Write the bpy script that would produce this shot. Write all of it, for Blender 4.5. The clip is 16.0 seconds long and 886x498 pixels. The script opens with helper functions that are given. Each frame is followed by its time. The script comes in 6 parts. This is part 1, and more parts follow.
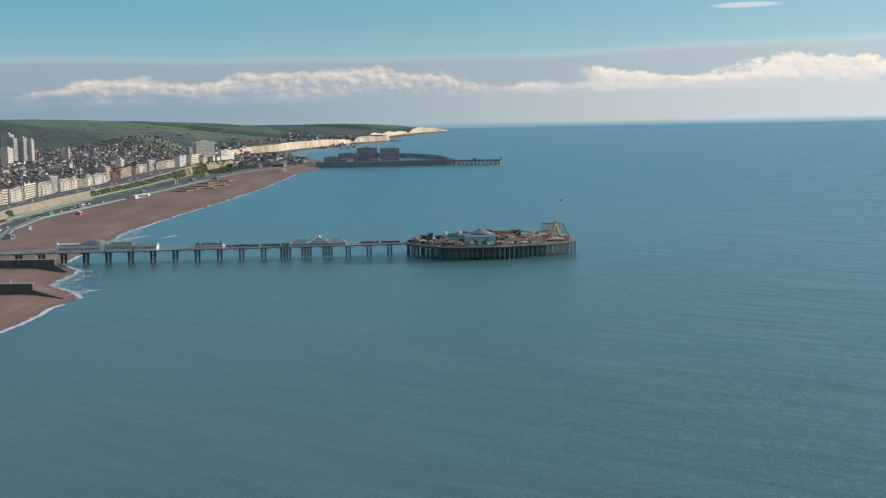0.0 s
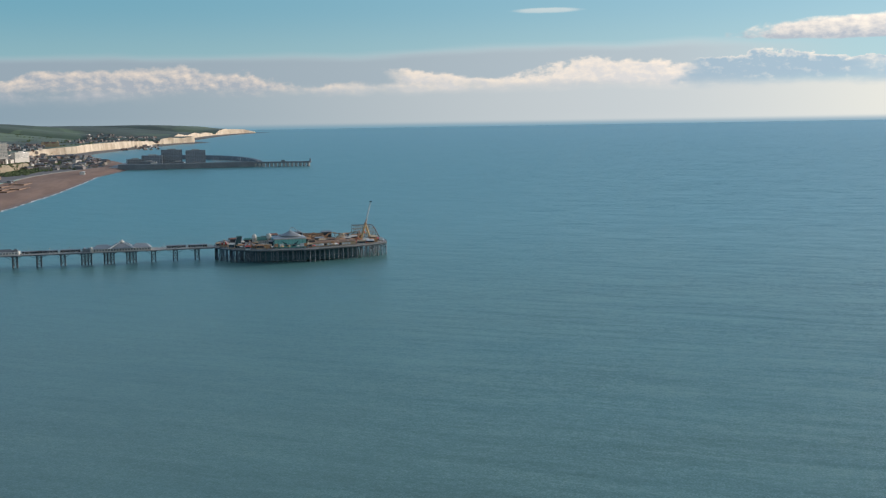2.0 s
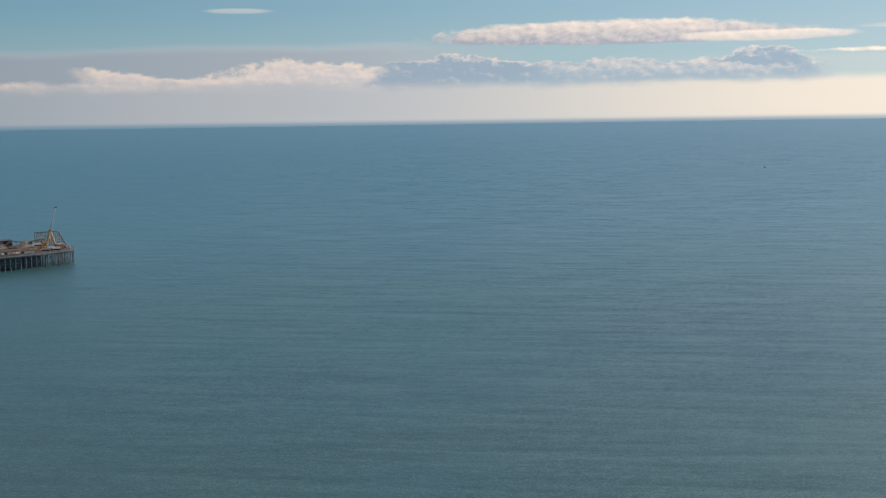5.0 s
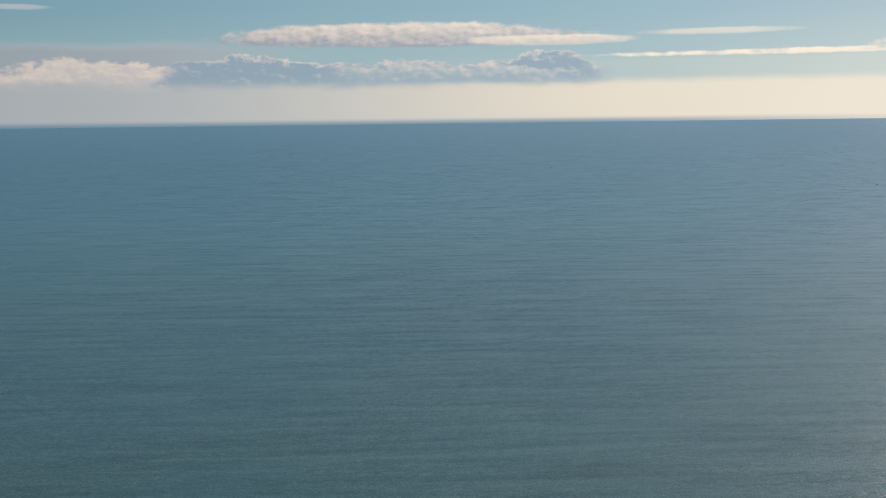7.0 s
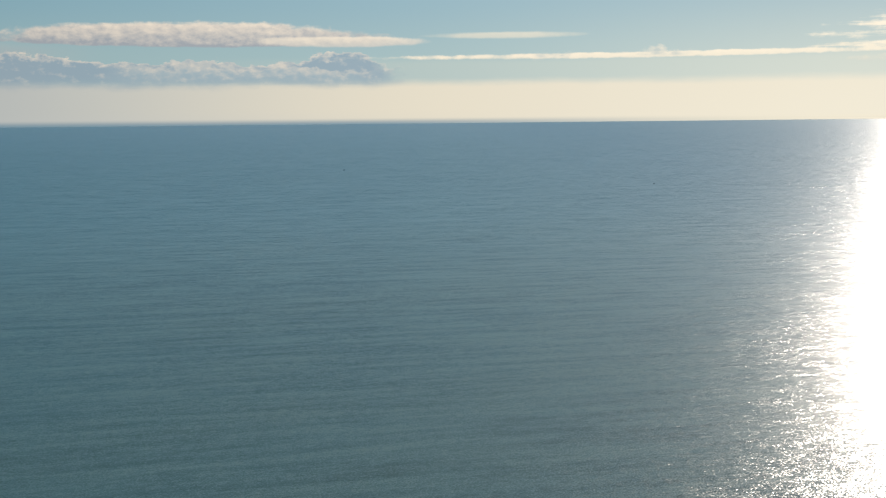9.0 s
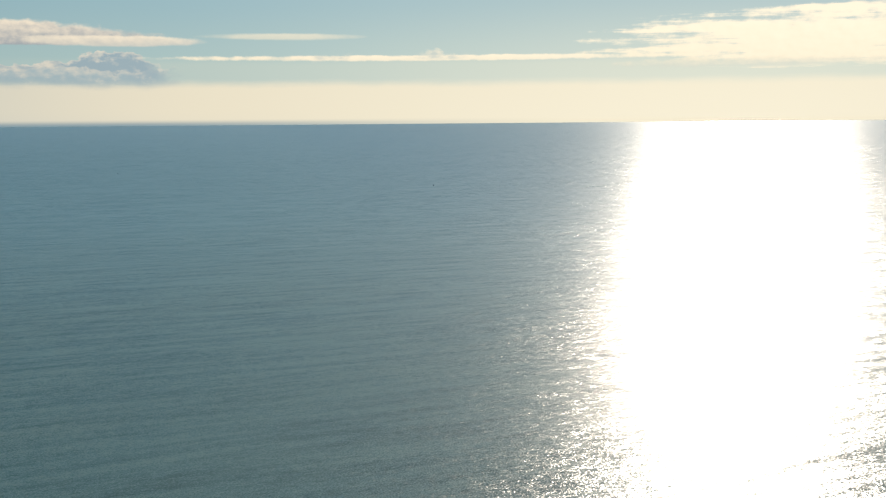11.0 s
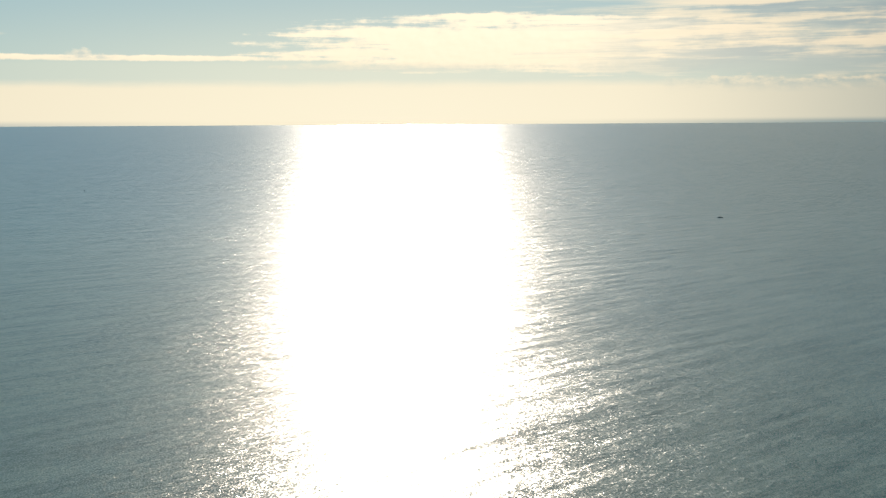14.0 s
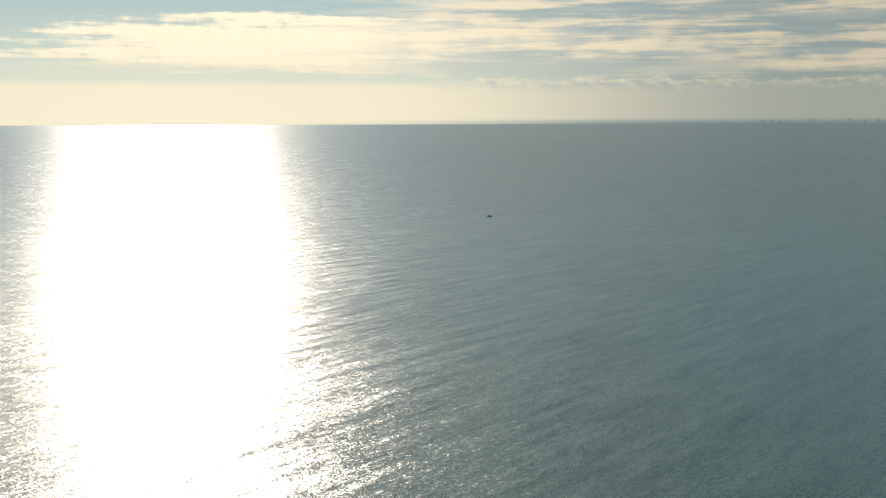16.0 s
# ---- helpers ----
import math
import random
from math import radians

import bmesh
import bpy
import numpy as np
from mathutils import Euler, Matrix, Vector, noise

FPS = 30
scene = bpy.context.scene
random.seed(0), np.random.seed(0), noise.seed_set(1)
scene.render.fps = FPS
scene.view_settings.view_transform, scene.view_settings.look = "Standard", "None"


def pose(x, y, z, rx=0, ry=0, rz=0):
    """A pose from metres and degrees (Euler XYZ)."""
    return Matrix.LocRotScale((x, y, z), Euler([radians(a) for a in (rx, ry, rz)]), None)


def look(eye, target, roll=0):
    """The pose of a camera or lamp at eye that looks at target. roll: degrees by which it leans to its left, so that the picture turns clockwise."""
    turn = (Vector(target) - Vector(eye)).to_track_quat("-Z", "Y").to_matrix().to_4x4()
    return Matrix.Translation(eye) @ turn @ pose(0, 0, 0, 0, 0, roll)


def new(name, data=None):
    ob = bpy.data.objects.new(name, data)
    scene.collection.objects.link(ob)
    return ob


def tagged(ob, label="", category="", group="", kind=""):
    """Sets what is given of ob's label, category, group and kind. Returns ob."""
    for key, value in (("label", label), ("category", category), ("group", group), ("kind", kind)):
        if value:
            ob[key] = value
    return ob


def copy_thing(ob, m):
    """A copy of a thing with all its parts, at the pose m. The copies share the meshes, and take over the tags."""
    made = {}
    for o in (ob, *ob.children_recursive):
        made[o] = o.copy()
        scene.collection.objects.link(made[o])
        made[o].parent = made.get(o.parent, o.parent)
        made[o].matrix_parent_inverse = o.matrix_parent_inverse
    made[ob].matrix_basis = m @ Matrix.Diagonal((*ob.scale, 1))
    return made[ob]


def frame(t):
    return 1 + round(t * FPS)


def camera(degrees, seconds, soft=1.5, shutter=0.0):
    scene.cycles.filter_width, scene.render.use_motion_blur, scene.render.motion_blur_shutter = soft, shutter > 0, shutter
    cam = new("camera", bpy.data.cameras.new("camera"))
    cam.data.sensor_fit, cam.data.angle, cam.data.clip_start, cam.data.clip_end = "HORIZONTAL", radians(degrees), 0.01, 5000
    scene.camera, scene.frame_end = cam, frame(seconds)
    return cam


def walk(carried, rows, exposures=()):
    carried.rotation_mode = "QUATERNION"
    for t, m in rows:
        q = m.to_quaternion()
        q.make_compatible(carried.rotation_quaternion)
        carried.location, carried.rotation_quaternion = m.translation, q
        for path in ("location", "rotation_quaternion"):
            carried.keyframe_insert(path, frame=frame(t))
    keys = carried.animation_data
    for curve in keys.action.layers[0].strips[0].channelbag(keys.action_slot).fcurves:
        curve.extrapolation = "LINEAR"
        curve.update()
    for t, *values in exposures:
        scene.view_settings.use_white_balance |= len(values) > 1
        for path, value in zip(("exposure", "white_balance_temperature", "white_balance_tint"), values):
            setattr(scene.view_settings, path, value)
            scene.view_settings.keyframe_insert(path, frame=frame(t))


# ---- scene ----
# camera: hovers over the sea and turns to the right
EYE = 110.0
cam = camera(42.6, 16.0, soft=1.3)
# seconds, yaw, pitch, roll
ROWS = [
    (0.0, -0.0, -6.056, -1.033),
    (0.5, -2.268, -6.074, -1.011),
    (1.0, -4.627, -6.094, -0.989),
    (1.5, -7.085, -6.115, -0.966),
    (2.0, -9.584, -6.137, -0.943),
    (2.5, -12.118, -6.158, -0.92),
    (3.0, -14.67, -6.18, -0.897),
    (3.5, -17.224, -6.201, -0.873),
    (4.0, -19.758, -6.221, -0.849),
    (6.5, -32.57, -6.296, -0.726),
    (7.0, -35.18, -6.305, -0.7),
    (7.5, -37.605, -6.311, -0.674),
    (8.0, -40.228, -6.316, -0.648),
    (10.5, -53.748, -6.309, -0.512),
    (11.0, -56.569, -6.302, -0.484),
    (11.5, -59.373, -6.295, -0.456),
    (12.0, -62.209, -6.288, -0.427),
    (12.5, -65.078, -6.28, -0.398),
    (13.0, -67.928, -6.272, -0.369),
    (13.5, -70.788, -6.266, -0.34),
    (14.0, -73.626, -6.26, -0.31),
    (14.5, -76.483, -6.257, -0.28),
    (15.0, -79.335, -6.256, -0.249),
    (15.5, -82.2, -6.259, -0.219),
    (16.0, -85.038, -6.265, -0.188),
]
EXPOSURES = [(0.0, 0.42, 6700, 12), (2.0, 0.34, 6700, 13), (3.0, 0.22, 6750, 18), (4.0, 0.14, 6750, 19), (6.5, -0.14, 6750, 16), (8.0, -0.17, 6800, 14), (10.5, -0.14, 7100, 10), (12.5, -0.03, 7350, 10), (16.0, -0.12, 7400, 9)]
walk(cam, [(t, pose(0, 0, EYE, 0, 0, yaw) @ pose(0, 0, 0, 90 + pitch) @ pose(0, 0, 0, 0, 0, roll)) for t, yaw, pitch, roll in ROWS], EXPOSURES)

# ---- light ----
SUN_AZ, SUN_EL = 71.5, 11.5        # degrees right of +y, degrees up


class Graph:
    """Small helper to write node trees as expressions."""

    def __init__(self, tree):
        self.tree, self.nodes, self.links = tree, tree.nodes, tree.links

    def put(self, socket, value):
        if isinstance(value, bpy.types.NodeSocket):
            self.links.new(value, socket)
        elif isinstance(value, tuple) and len(value) == 3 and socket.type == "RGBA":
            socket.default_value = (*value, 1)
        else:
            socket.default_value = value

    def m(self, op, a, b=0.0, c=0.0, clamp=False):
        n = self.nodes.new("ShaderNodeMath")
        n.operation, n.use_clamp = op, clamp
        for s, v in zip(n.inputs, (a, b, c)):
            self.put(s, v)
        return n.outputs[0]

    def add(self, a, b):
        return self.m("ADD", a, b)

    def sub(self, a, b):
        return self.m("SUBTRACT", a, b)

    def mul(self, a, b):
        return self.m("MULTIPLY", a, b)

    def step(self, x, lo, hi, to0=0.0, to1=1.0):
        n = self.nodes.new("ShaderNodeMapRange")
        n.interpolation_type = "SMOOTHSTEP"
        for s, v in zip(n.inputs, (x, lo, hi, to0, to1)):
            self.put(s, v)
        return n.outputs[0]

    def mix(self, fac, a, b, blend="MIX"):
        n = self.nodes.new("ShaderNodeMix")
        n.data_type, n.blend_type = "RGBA", blend
        self.put(n.inputs["Factor"], fac)
        self.put(n.inputs[6], a)
        self.put(n.inputs[7], b)
        return n.outputs[2]

    def xyz(self, x, y, z=0.0):
        n = self.nodes.new("ShaderNodeCombineXYZ")
        for s, v in zip(n.inputs, (x, y, z)):
            self.put(s, v)
        return n.outputs[0]

    def split(self, v):
        n = self.nodes.new("ShaderNodeSeparateXYZ")
        self.put(n.inputs[0], v)
        return n.outputs

    def noise(self, v, scale, detail=4.0, rough=0.55, warp=0.0):
        n = self.nodes.new("ShaderNodeTexNoise")
        self.put(n.inputs["Vector"], v)
        for k, x in (("Scale", scale), ("Detail", detail), ("Roughness", rough), ("Distortion", warp)):
            self.put(n.inputs[k], x)
        return n.outputs[0]

    def scale(self, v, s):
        n = self.nodes.new("ShaderNodeVectorMath")
        n.operation = "MULTIPLY"
        self.put(n.inputs[0], v)
        self.put(n.inputs[1], s)
        return n.outputs[0]

    def shift(self, v, s):
        n = self.nodes.new("ShaderNodeVectorMath")
        n.operation = "ADD"
        self.put(n.inputs[0], v)
        self.put(n.inputs[1], s)
        return n.outputs[0]


def srgb(r, g, b):
    """Linear colour of an 8 bit sRGB triple."""
    return tuple(c / 255 / 12.92 if c <= 10 else ((c / 255 + 0.055) / 1.055) ** 2.4 for c in (r, g, b))


def make_world():
    world = bpy.data.worlds.new("sky")
    scene.world = world
    world.use_nodes = True
    g = Graph(world.node_tree)
    g.nodes.clear()
    out = g.nodes.new("ShaderNodeOutputWorld")
    back = g.nodes.new("ShaderNodeBackground")
    sky = g.nodes.new("ShaderNodeTexSky")
    sky.sky_type, sky.sun_disc = "NISHITA", False
    sky.sun_elevation, sky.sun_rotation = radians(SUN_EL), radians(SUN_AZ)
    sky.air_density, sky.dust_density, sky.ozone_density, sky.altitude = 1.0, 0.6, 1.0, 100
    way = g.nodes.new("ShaderNodeTexCoord").outputs["Generated"]
    x, y, z = g.split(way)
    az = g.mul(g.m("ARCTAN2", x, y), 57.29578)
    el = g.mul(g.m("ARCSINE", z), 57.29578)
    p = g.xyz(az, el)                                     # degrees
    # closeness to the sun's bearing, wide and narrow
    off = g.m("ABSOLUTE", g.sub(az, SUN_AZ))
    near = g.step(off, 95.0, 0.0)
    close = g.step(off, 30.0, 0.0)
    base = g.mix(1.0, sky.outputs[0], (0.25, 0.25, 0.25), "MULTIPLY")
    # clear air in the lowest twelve degrees
    low = g.mix(near, srgb(138, 180, 190), srgb(172, 198, 203))
    mid = g.mix(near, srgb(108, 166, 187), srgb(158, 190, 204))
    high = g.mix(near, srgb(104, 170, 214), srgb(126, 182, 222))
    clear = g.mix(g.step(el, 6.0, 14.0), g.mix(g.step(el, 2.8, 6.4), low, mid), high)
    colour = g.mix(g.step(el, 8.0, 40.0), clear, base)
    # noises for the cloud edges and their relief, in degrees
    def field(fx, fy, detail, rough, dx=0.0, dy=0.0, seed=0.0):
        return g.sub(g.noise(g.scale(g.shift(p, (dx, dy, seed)), (fx, fy, 1)), 1.0, detail, rough), 0.5)

    huge = field(0.13, 0.3, 2, 0.5, seed=3.0)
    big = field(0.42, 0.8, 4, 0.6)
    fine = field(1.5, 2.2, 5, 0.6, seed=7.0)
    streak = field(0.14, 2.2, 5, 0.6, seed=1.0)
    puff = field(1.3, 2.2, 6, 0.62, seed=5.0)
    relief = g.sub(puff, field(1.3, 2.2, 6, 0.62, 0.22, 0.15, 5.0))

    def window(v, a, b, soft):
        return g.mul(g.step(v, a - soft, a + soft), g.step(v, b + soft, b - soft))

    def lay(mask, tone, amount=1.0):
        nonlocal colour
        colour = g.mix(g.mul(mask, amount), colour, tone)

    # grey sheet behind the first banks, with a thin bright upper edge
    e = g.add(el, g.add(g.mul(streak, 0.3), g.mul(huge, 0.7)))
    e = g.sub(e, g.step(az, 3.0, 16.0, 0.0, 0.35))
    grey = g.mix(near, srgb(142, 161, 176), srgb(188, 198, 200))
    edge = g.step(az, 30.0, 20.0)
    lay(g.mul(g.step(e, 3.85, 3.3), edge), g.mix(near, srgb(172, 186, 196), srgb(210, 216, 212)), 0.6)
    lay(g.mul(g.step(e, 3.6, 3.2), edge), grey, 0.8)
    # low haze over the horizon, dull to the north-east, cream below the sun
    haze = g.mix(g.step(az, -18.0, 20.0), srgb(132, 158, 174), srgb(184, 194, 198))
    haze = g.mix(g.step(az, 17.0, 46.0), haze, srgb(230, 225, 208))
    veil = g.mix(near, srgb(150, 180, 190), srgb(190, 207, 204))
    lay(g.mul(g.step(g.add(el, g.mul(streak, 0.3)), 3.4, 2.9), g.step(az, 30.0, 44.0)), veil, 0.8)
    lay(g.step(g.add(el, g.add(g.mul(streak, 0.25), g.mul(big, 0.25))), 2.3, 1.75), haze, 0.95)
    # the air beyond the sun is duller again
    lay(g.mul(g.step(az, 80.0, 104.0), g.step(el, 5.0, 2.0)), srgb(160, 178, 182), 0.75)
    lay(g.mul(g.step(el, 0.75, 0.0), g.step(az, 60.0, 10.0)), g.mix(g.step(az, -10.0, 35.0), srgb(156, 176, 186), srgb(200, 206, 206)), 0.5)

    def cumulus(a, b, foot, top, lit, dark, k=1.0, amount=1.0, soft=0.3, rim=0.9, ends=2.0, fade=0.5, lumps=2.4, shade=0.12):
        """A row of uneven heaps on a ragged foot."""
        nonlocal colour
        height = g.add(top, g.add(g.add(g.mul(huge, 2.4 * k), g.mul(big, 1.8 * k)), g.mul(fine, 1.0 * k)))
        m = g.mul(g.step(g.sub(height, el), -0.02, soft), g.step(g.add(el, g.add(g.mul(big, 0.7), g.mul(streak, 0.4))), foot - fade, foot + fade * 0.6))
        m = g.mul(m, window(g.add(az, g.mul(big, 4.0)), a, b, ends))
        depth = g.step(g.sub(height, el), rim, 0.0)
        tone = g.m("ADD", g.mul(depth, 0.62), g.add(g.mul(relief, lumps), shade), clamp=True)
        colour = g.mix(g.mul(m, amount), colour, g.mix(tone, dark, lit))

    tops = g.add(2.2, g.add(g.mul(window(az, -11.0, 1.5, 2.2), 0.8), g.mul(window(az, -18.8, -13.0, 1.5), 0.65)))
    cumulus(-45, 5.0, 2.0, tops, srgb(226, 216, 204), srgb(164, 175, 186), 0.6, 0.95, 0.3, 0.9)
    cumulus(-20, -5.0, 1.65, 1.95, srgb(198, 199, 202), srgb(166, 177, 188), 0.4, 0.6, 0.4)
    cumulus(2.0, 12.0, 2.0, 2.15, srgb(222, 216, 206), srgb(196, 200, 204), 0.35, 0.8, 0.25)
    tops = g.add(2.75, g.mul(window(az, 15.0, 21.0, 2.0), 0.45))
    cumulus(7.5, 22.2, 2.1, tops, srgb(234, 224, 210), srgb(204, 205, 205), 0.8, 0.95, 0.3, 1.0, 1.0)
    # a shaded heap whose upper rims alone catch the sun
    tops = g.add(3.0, g.add(g.mul(window(az, 21.5, 28.5, 1.6), 0.32), g.mul(window(az, 38.8, 42.0, 0.8), 0.55)))
    cumulus(21.8, 43.0, 2.15, tops, srgb(242, 232, 216), srgb(150, 174, 190), 0.75, 0.92, 0.06, 0.30, 0.6, 0.5, 1.5, -0.08)
    cumulus(30.0, 42.0, 2.3, 2.9, srgb(232, 224, 210), srgb(166, 188, 198), 0.9, 0.7, 0.2, 0.5, 1.5, 0.4, 1.6)

    def lens(a, e0, wa, we, lit, dark, k=0.5, amount=1.0, soft=0.35, fray=0.0, lift=0.3, flat=1.0):
        """A long cloud: an ellipse with torn edges, paler above; flat draws its underside in."""
        nonlocal colour
        u = g.m("DIVIDE", g.sub(az, a), wa)
        v = g.m("DIVIDE", g.sub(el, e0), we)
        w = g.m("MAXIMUM", v, g.mul(v, -flat))
        r = g.add(g.mul(u, u), g.mul(w, w))
        r = g.sub(g.add(r, g.mul(streak, fray)), g.add(g.mul(big, k), g.mul(fine, k * 0.9)))
        m = g.step(r, 1.0, 1.0 - soft)
        tone = g.m("ADD", g.add(g.mul(v, 0.7), lift), g.mul(relief, 1.2), clamp=True)
        colour = g.mix(g.mul(m, amount), colour, g.mix(tone, dark, lit))

    lens(14.9, 5.62, 2.0, 0.16, srgb(205, 214, 212), srgb(190, 205, 208), 0.5, 0.75, 0.8, 0.6)
    lens(33.5, 4.12, 9.8, 0.95, srgb(246, 236, 220), srgb(164, 174, 184), 0.7, 1.0, 0.4, 0.5, 0.2, 2.6)
    lens(40.5, 4.05, 4.8, 0.3, srgb(240, 232, 217), srgb(206, 207, 203), 0.8, 0.9, 0.6, 0.4, 0.5)
    lens(48.8, 4.3, 4.4, 0.2, srgb(240, 234, 216), srgb(225, 224, 210), 0.5, 0.7, 0.9, 0.8)
    # a long bright line of thin cloud with a few small heaps on it
    lens(57.0, 3.25, 16.5, 0.17, srgb(252, 242, 222), srgb(238, 232, 215), 1.5, 0.95, 0.8, 0.5, 0.6)
    cumulus(50.5, 52.0, 3.2, 3.45, srgb(244, 236, 218), srgb(190, 203, 204), 0.5, 0.85, 0.2, 0.3, 0.5, 0.15)
    cumulus(55.8, 57.4, 3.2, 3.6, srgb(244, 236, 218), srgb(190, 203, 204), 0.6, 0.85, 0.2, 0.3, 0.5, 0.15)
    # the bright sheet beside the sun, its grey rags below, and the streaked layers beyond
    lens(79.5, 3.9, 15.5, 1.55, srgb(255, 247, 229), srgb(244, 235, 215), 0.8, 1.0, 0.5, 2.4, 0.6)
    lens(72.0, 2.85, 8.0, 0.28, srgb(236, 228, 208), srgb(186, 200, 200), 2.2, 0.7, 0.9, 1.0, 0.35)
    bands = g.add(field(0.075, 1.15, 5, 0.6, seed=11.0), g.mul(big, 0.25))
    grey = g.mix(g.step(streak, -0.1, 0.12), srgb(162, 182, 192), srgb(182, 197, 200))
    layers = g.mix(g.step(bands, -0.05, 0.09), grey, srgb(242, 233, 214))
    mask = g.mul(g.step(g.add(az, g.mul(streak, 22.0)), 78.0, 88.0), g.step(g.add(el, g.mul(bands, 2.0)), 2.2, 2.8))
    lay(mask, layers, 0.9)
    lens(92.0, 2.75, 14.0, 0.55, srgb(176, 192, 196), srgb(180, 196, 198), 0.8, 0.7, 1.0, 2.0)
    cumulus(86.0, 150.0, 1.9, 2.25, srgb(234, 226, 207), srgb(172, 190, 193), 0.55, 0.85, 0.15, 0.4)
    # glow of the hazy air under the sun
    colour = g.mix(g.mul(g.mul(close, g.step(el, 9.0, 0.0)), 0.45), colour, srgb(252, 250, 234))
    # the air brightens all through towards the sun's side
    # the far air over the water's edge takes the water's tone
    brink = g.mix(g.step(az, 2.0, 40.0), srgb(114, 154, 174), srgb(130, 157, 173))
    brink = g.mix(g.step(az, 40.0, 66.0), brink, srgb(238, 234, 216))
    brink = g.mix(g.step(az, 76.0, 96.0), brink, srgb(134, 159, 170))
    lay(g.step(el, 0.32, 0.01), brink, 0.95)
    side = g.step(az, -10.0, 56.0, 0.80, 1.13)
    side = g.mul(side, g.step(az, 82.0, 106.0, 1.0, 0.7))
    colour = g.mix(1.0, colour, g.xyz(side, side, side), "MULTIPLY")
    g.links.new(colour, back.inputs[0])
    back.inputs[1].default_value = 1.0
    g.links.new(back.outputs[0], out.inputs[0])


make_world()
sun = new("sun", bpy.data.lights.new("sun", "SUN"))
sun.data.energy, sun.data.angle, sun.data.color = 3.6, radians(0.6), (1.0, 0.90, 0.80)
a, e = radians(SUN_AZ), radians(SUN_EL)
sun.matrix_world = look((0, 0, 900), Vector((0, 0, 900)) - Vector((math.sin(a) * math.cos(e), math.cos(a) * math.cos(e), math.sin(e))))

# ---- materials ----


def material(name, build):
    mat = bpy.data.materials.new(name)
    mat.use_nodes = True
    g = Graph(mat.node_tree)
    g.bsdf = g.nodes["Principled BSDF"]
    g.place = g.nodes.new("ShaderNodeTexCoord").outputs["Object"]
    g.world = g.nodes.new("ShaderNodeNewGeometry").outputs["Position"]
    build(g)
    return mat


def bump(g, height, strength, distance):
    n = g.nodes.new("ShaderNodeBump")
    n.inputs["Strength"].default_value, n.inputs["Distance"].default_value = strength, distance
    g.put(n.inputs["Height"], height)
    return n.outputs[0]


def plain(name, a, b, scale=0.3, rough=0.8, metal=0.0, relief=0.0, grain=4.0, fine=0.5):
    """Two tones mixed by a broad and a fine noise, with a little relief."""
    def build(g):
        broad = g.noise(g.world, scale, 4, 0.6)
        small = g.noise(g.world, scale * grain, 4, 0.6)
        f = g.add(g.mul(broad, 1 - fine), g.mul(small, fine))
        rnd = g.nodes.new("ShaderNodeObjectInfo").outputs["Random"]
        f = g.add(g.step(f, 0.3, 0.7), g.mul(g.sub(rnd, 0.5), 0.35))
        g.put(g.bsdf.inputs["Base Color"], g.mix(g.m("ADD", f, 0.0, clamp=True), a, b))
        g.put(g.bsdf.inputs["Roughness"], g.step(small, 0.2, 0.8, rough - 0.08, min(1.0, rough + 0.08)))
        g.bsdf.inputs["Metallic"].default_value = metal
        if relief:
            g.put(g.bsdf.inputs["Normal"], bump(g, small, 0.6, relief))
    return material(name, build)


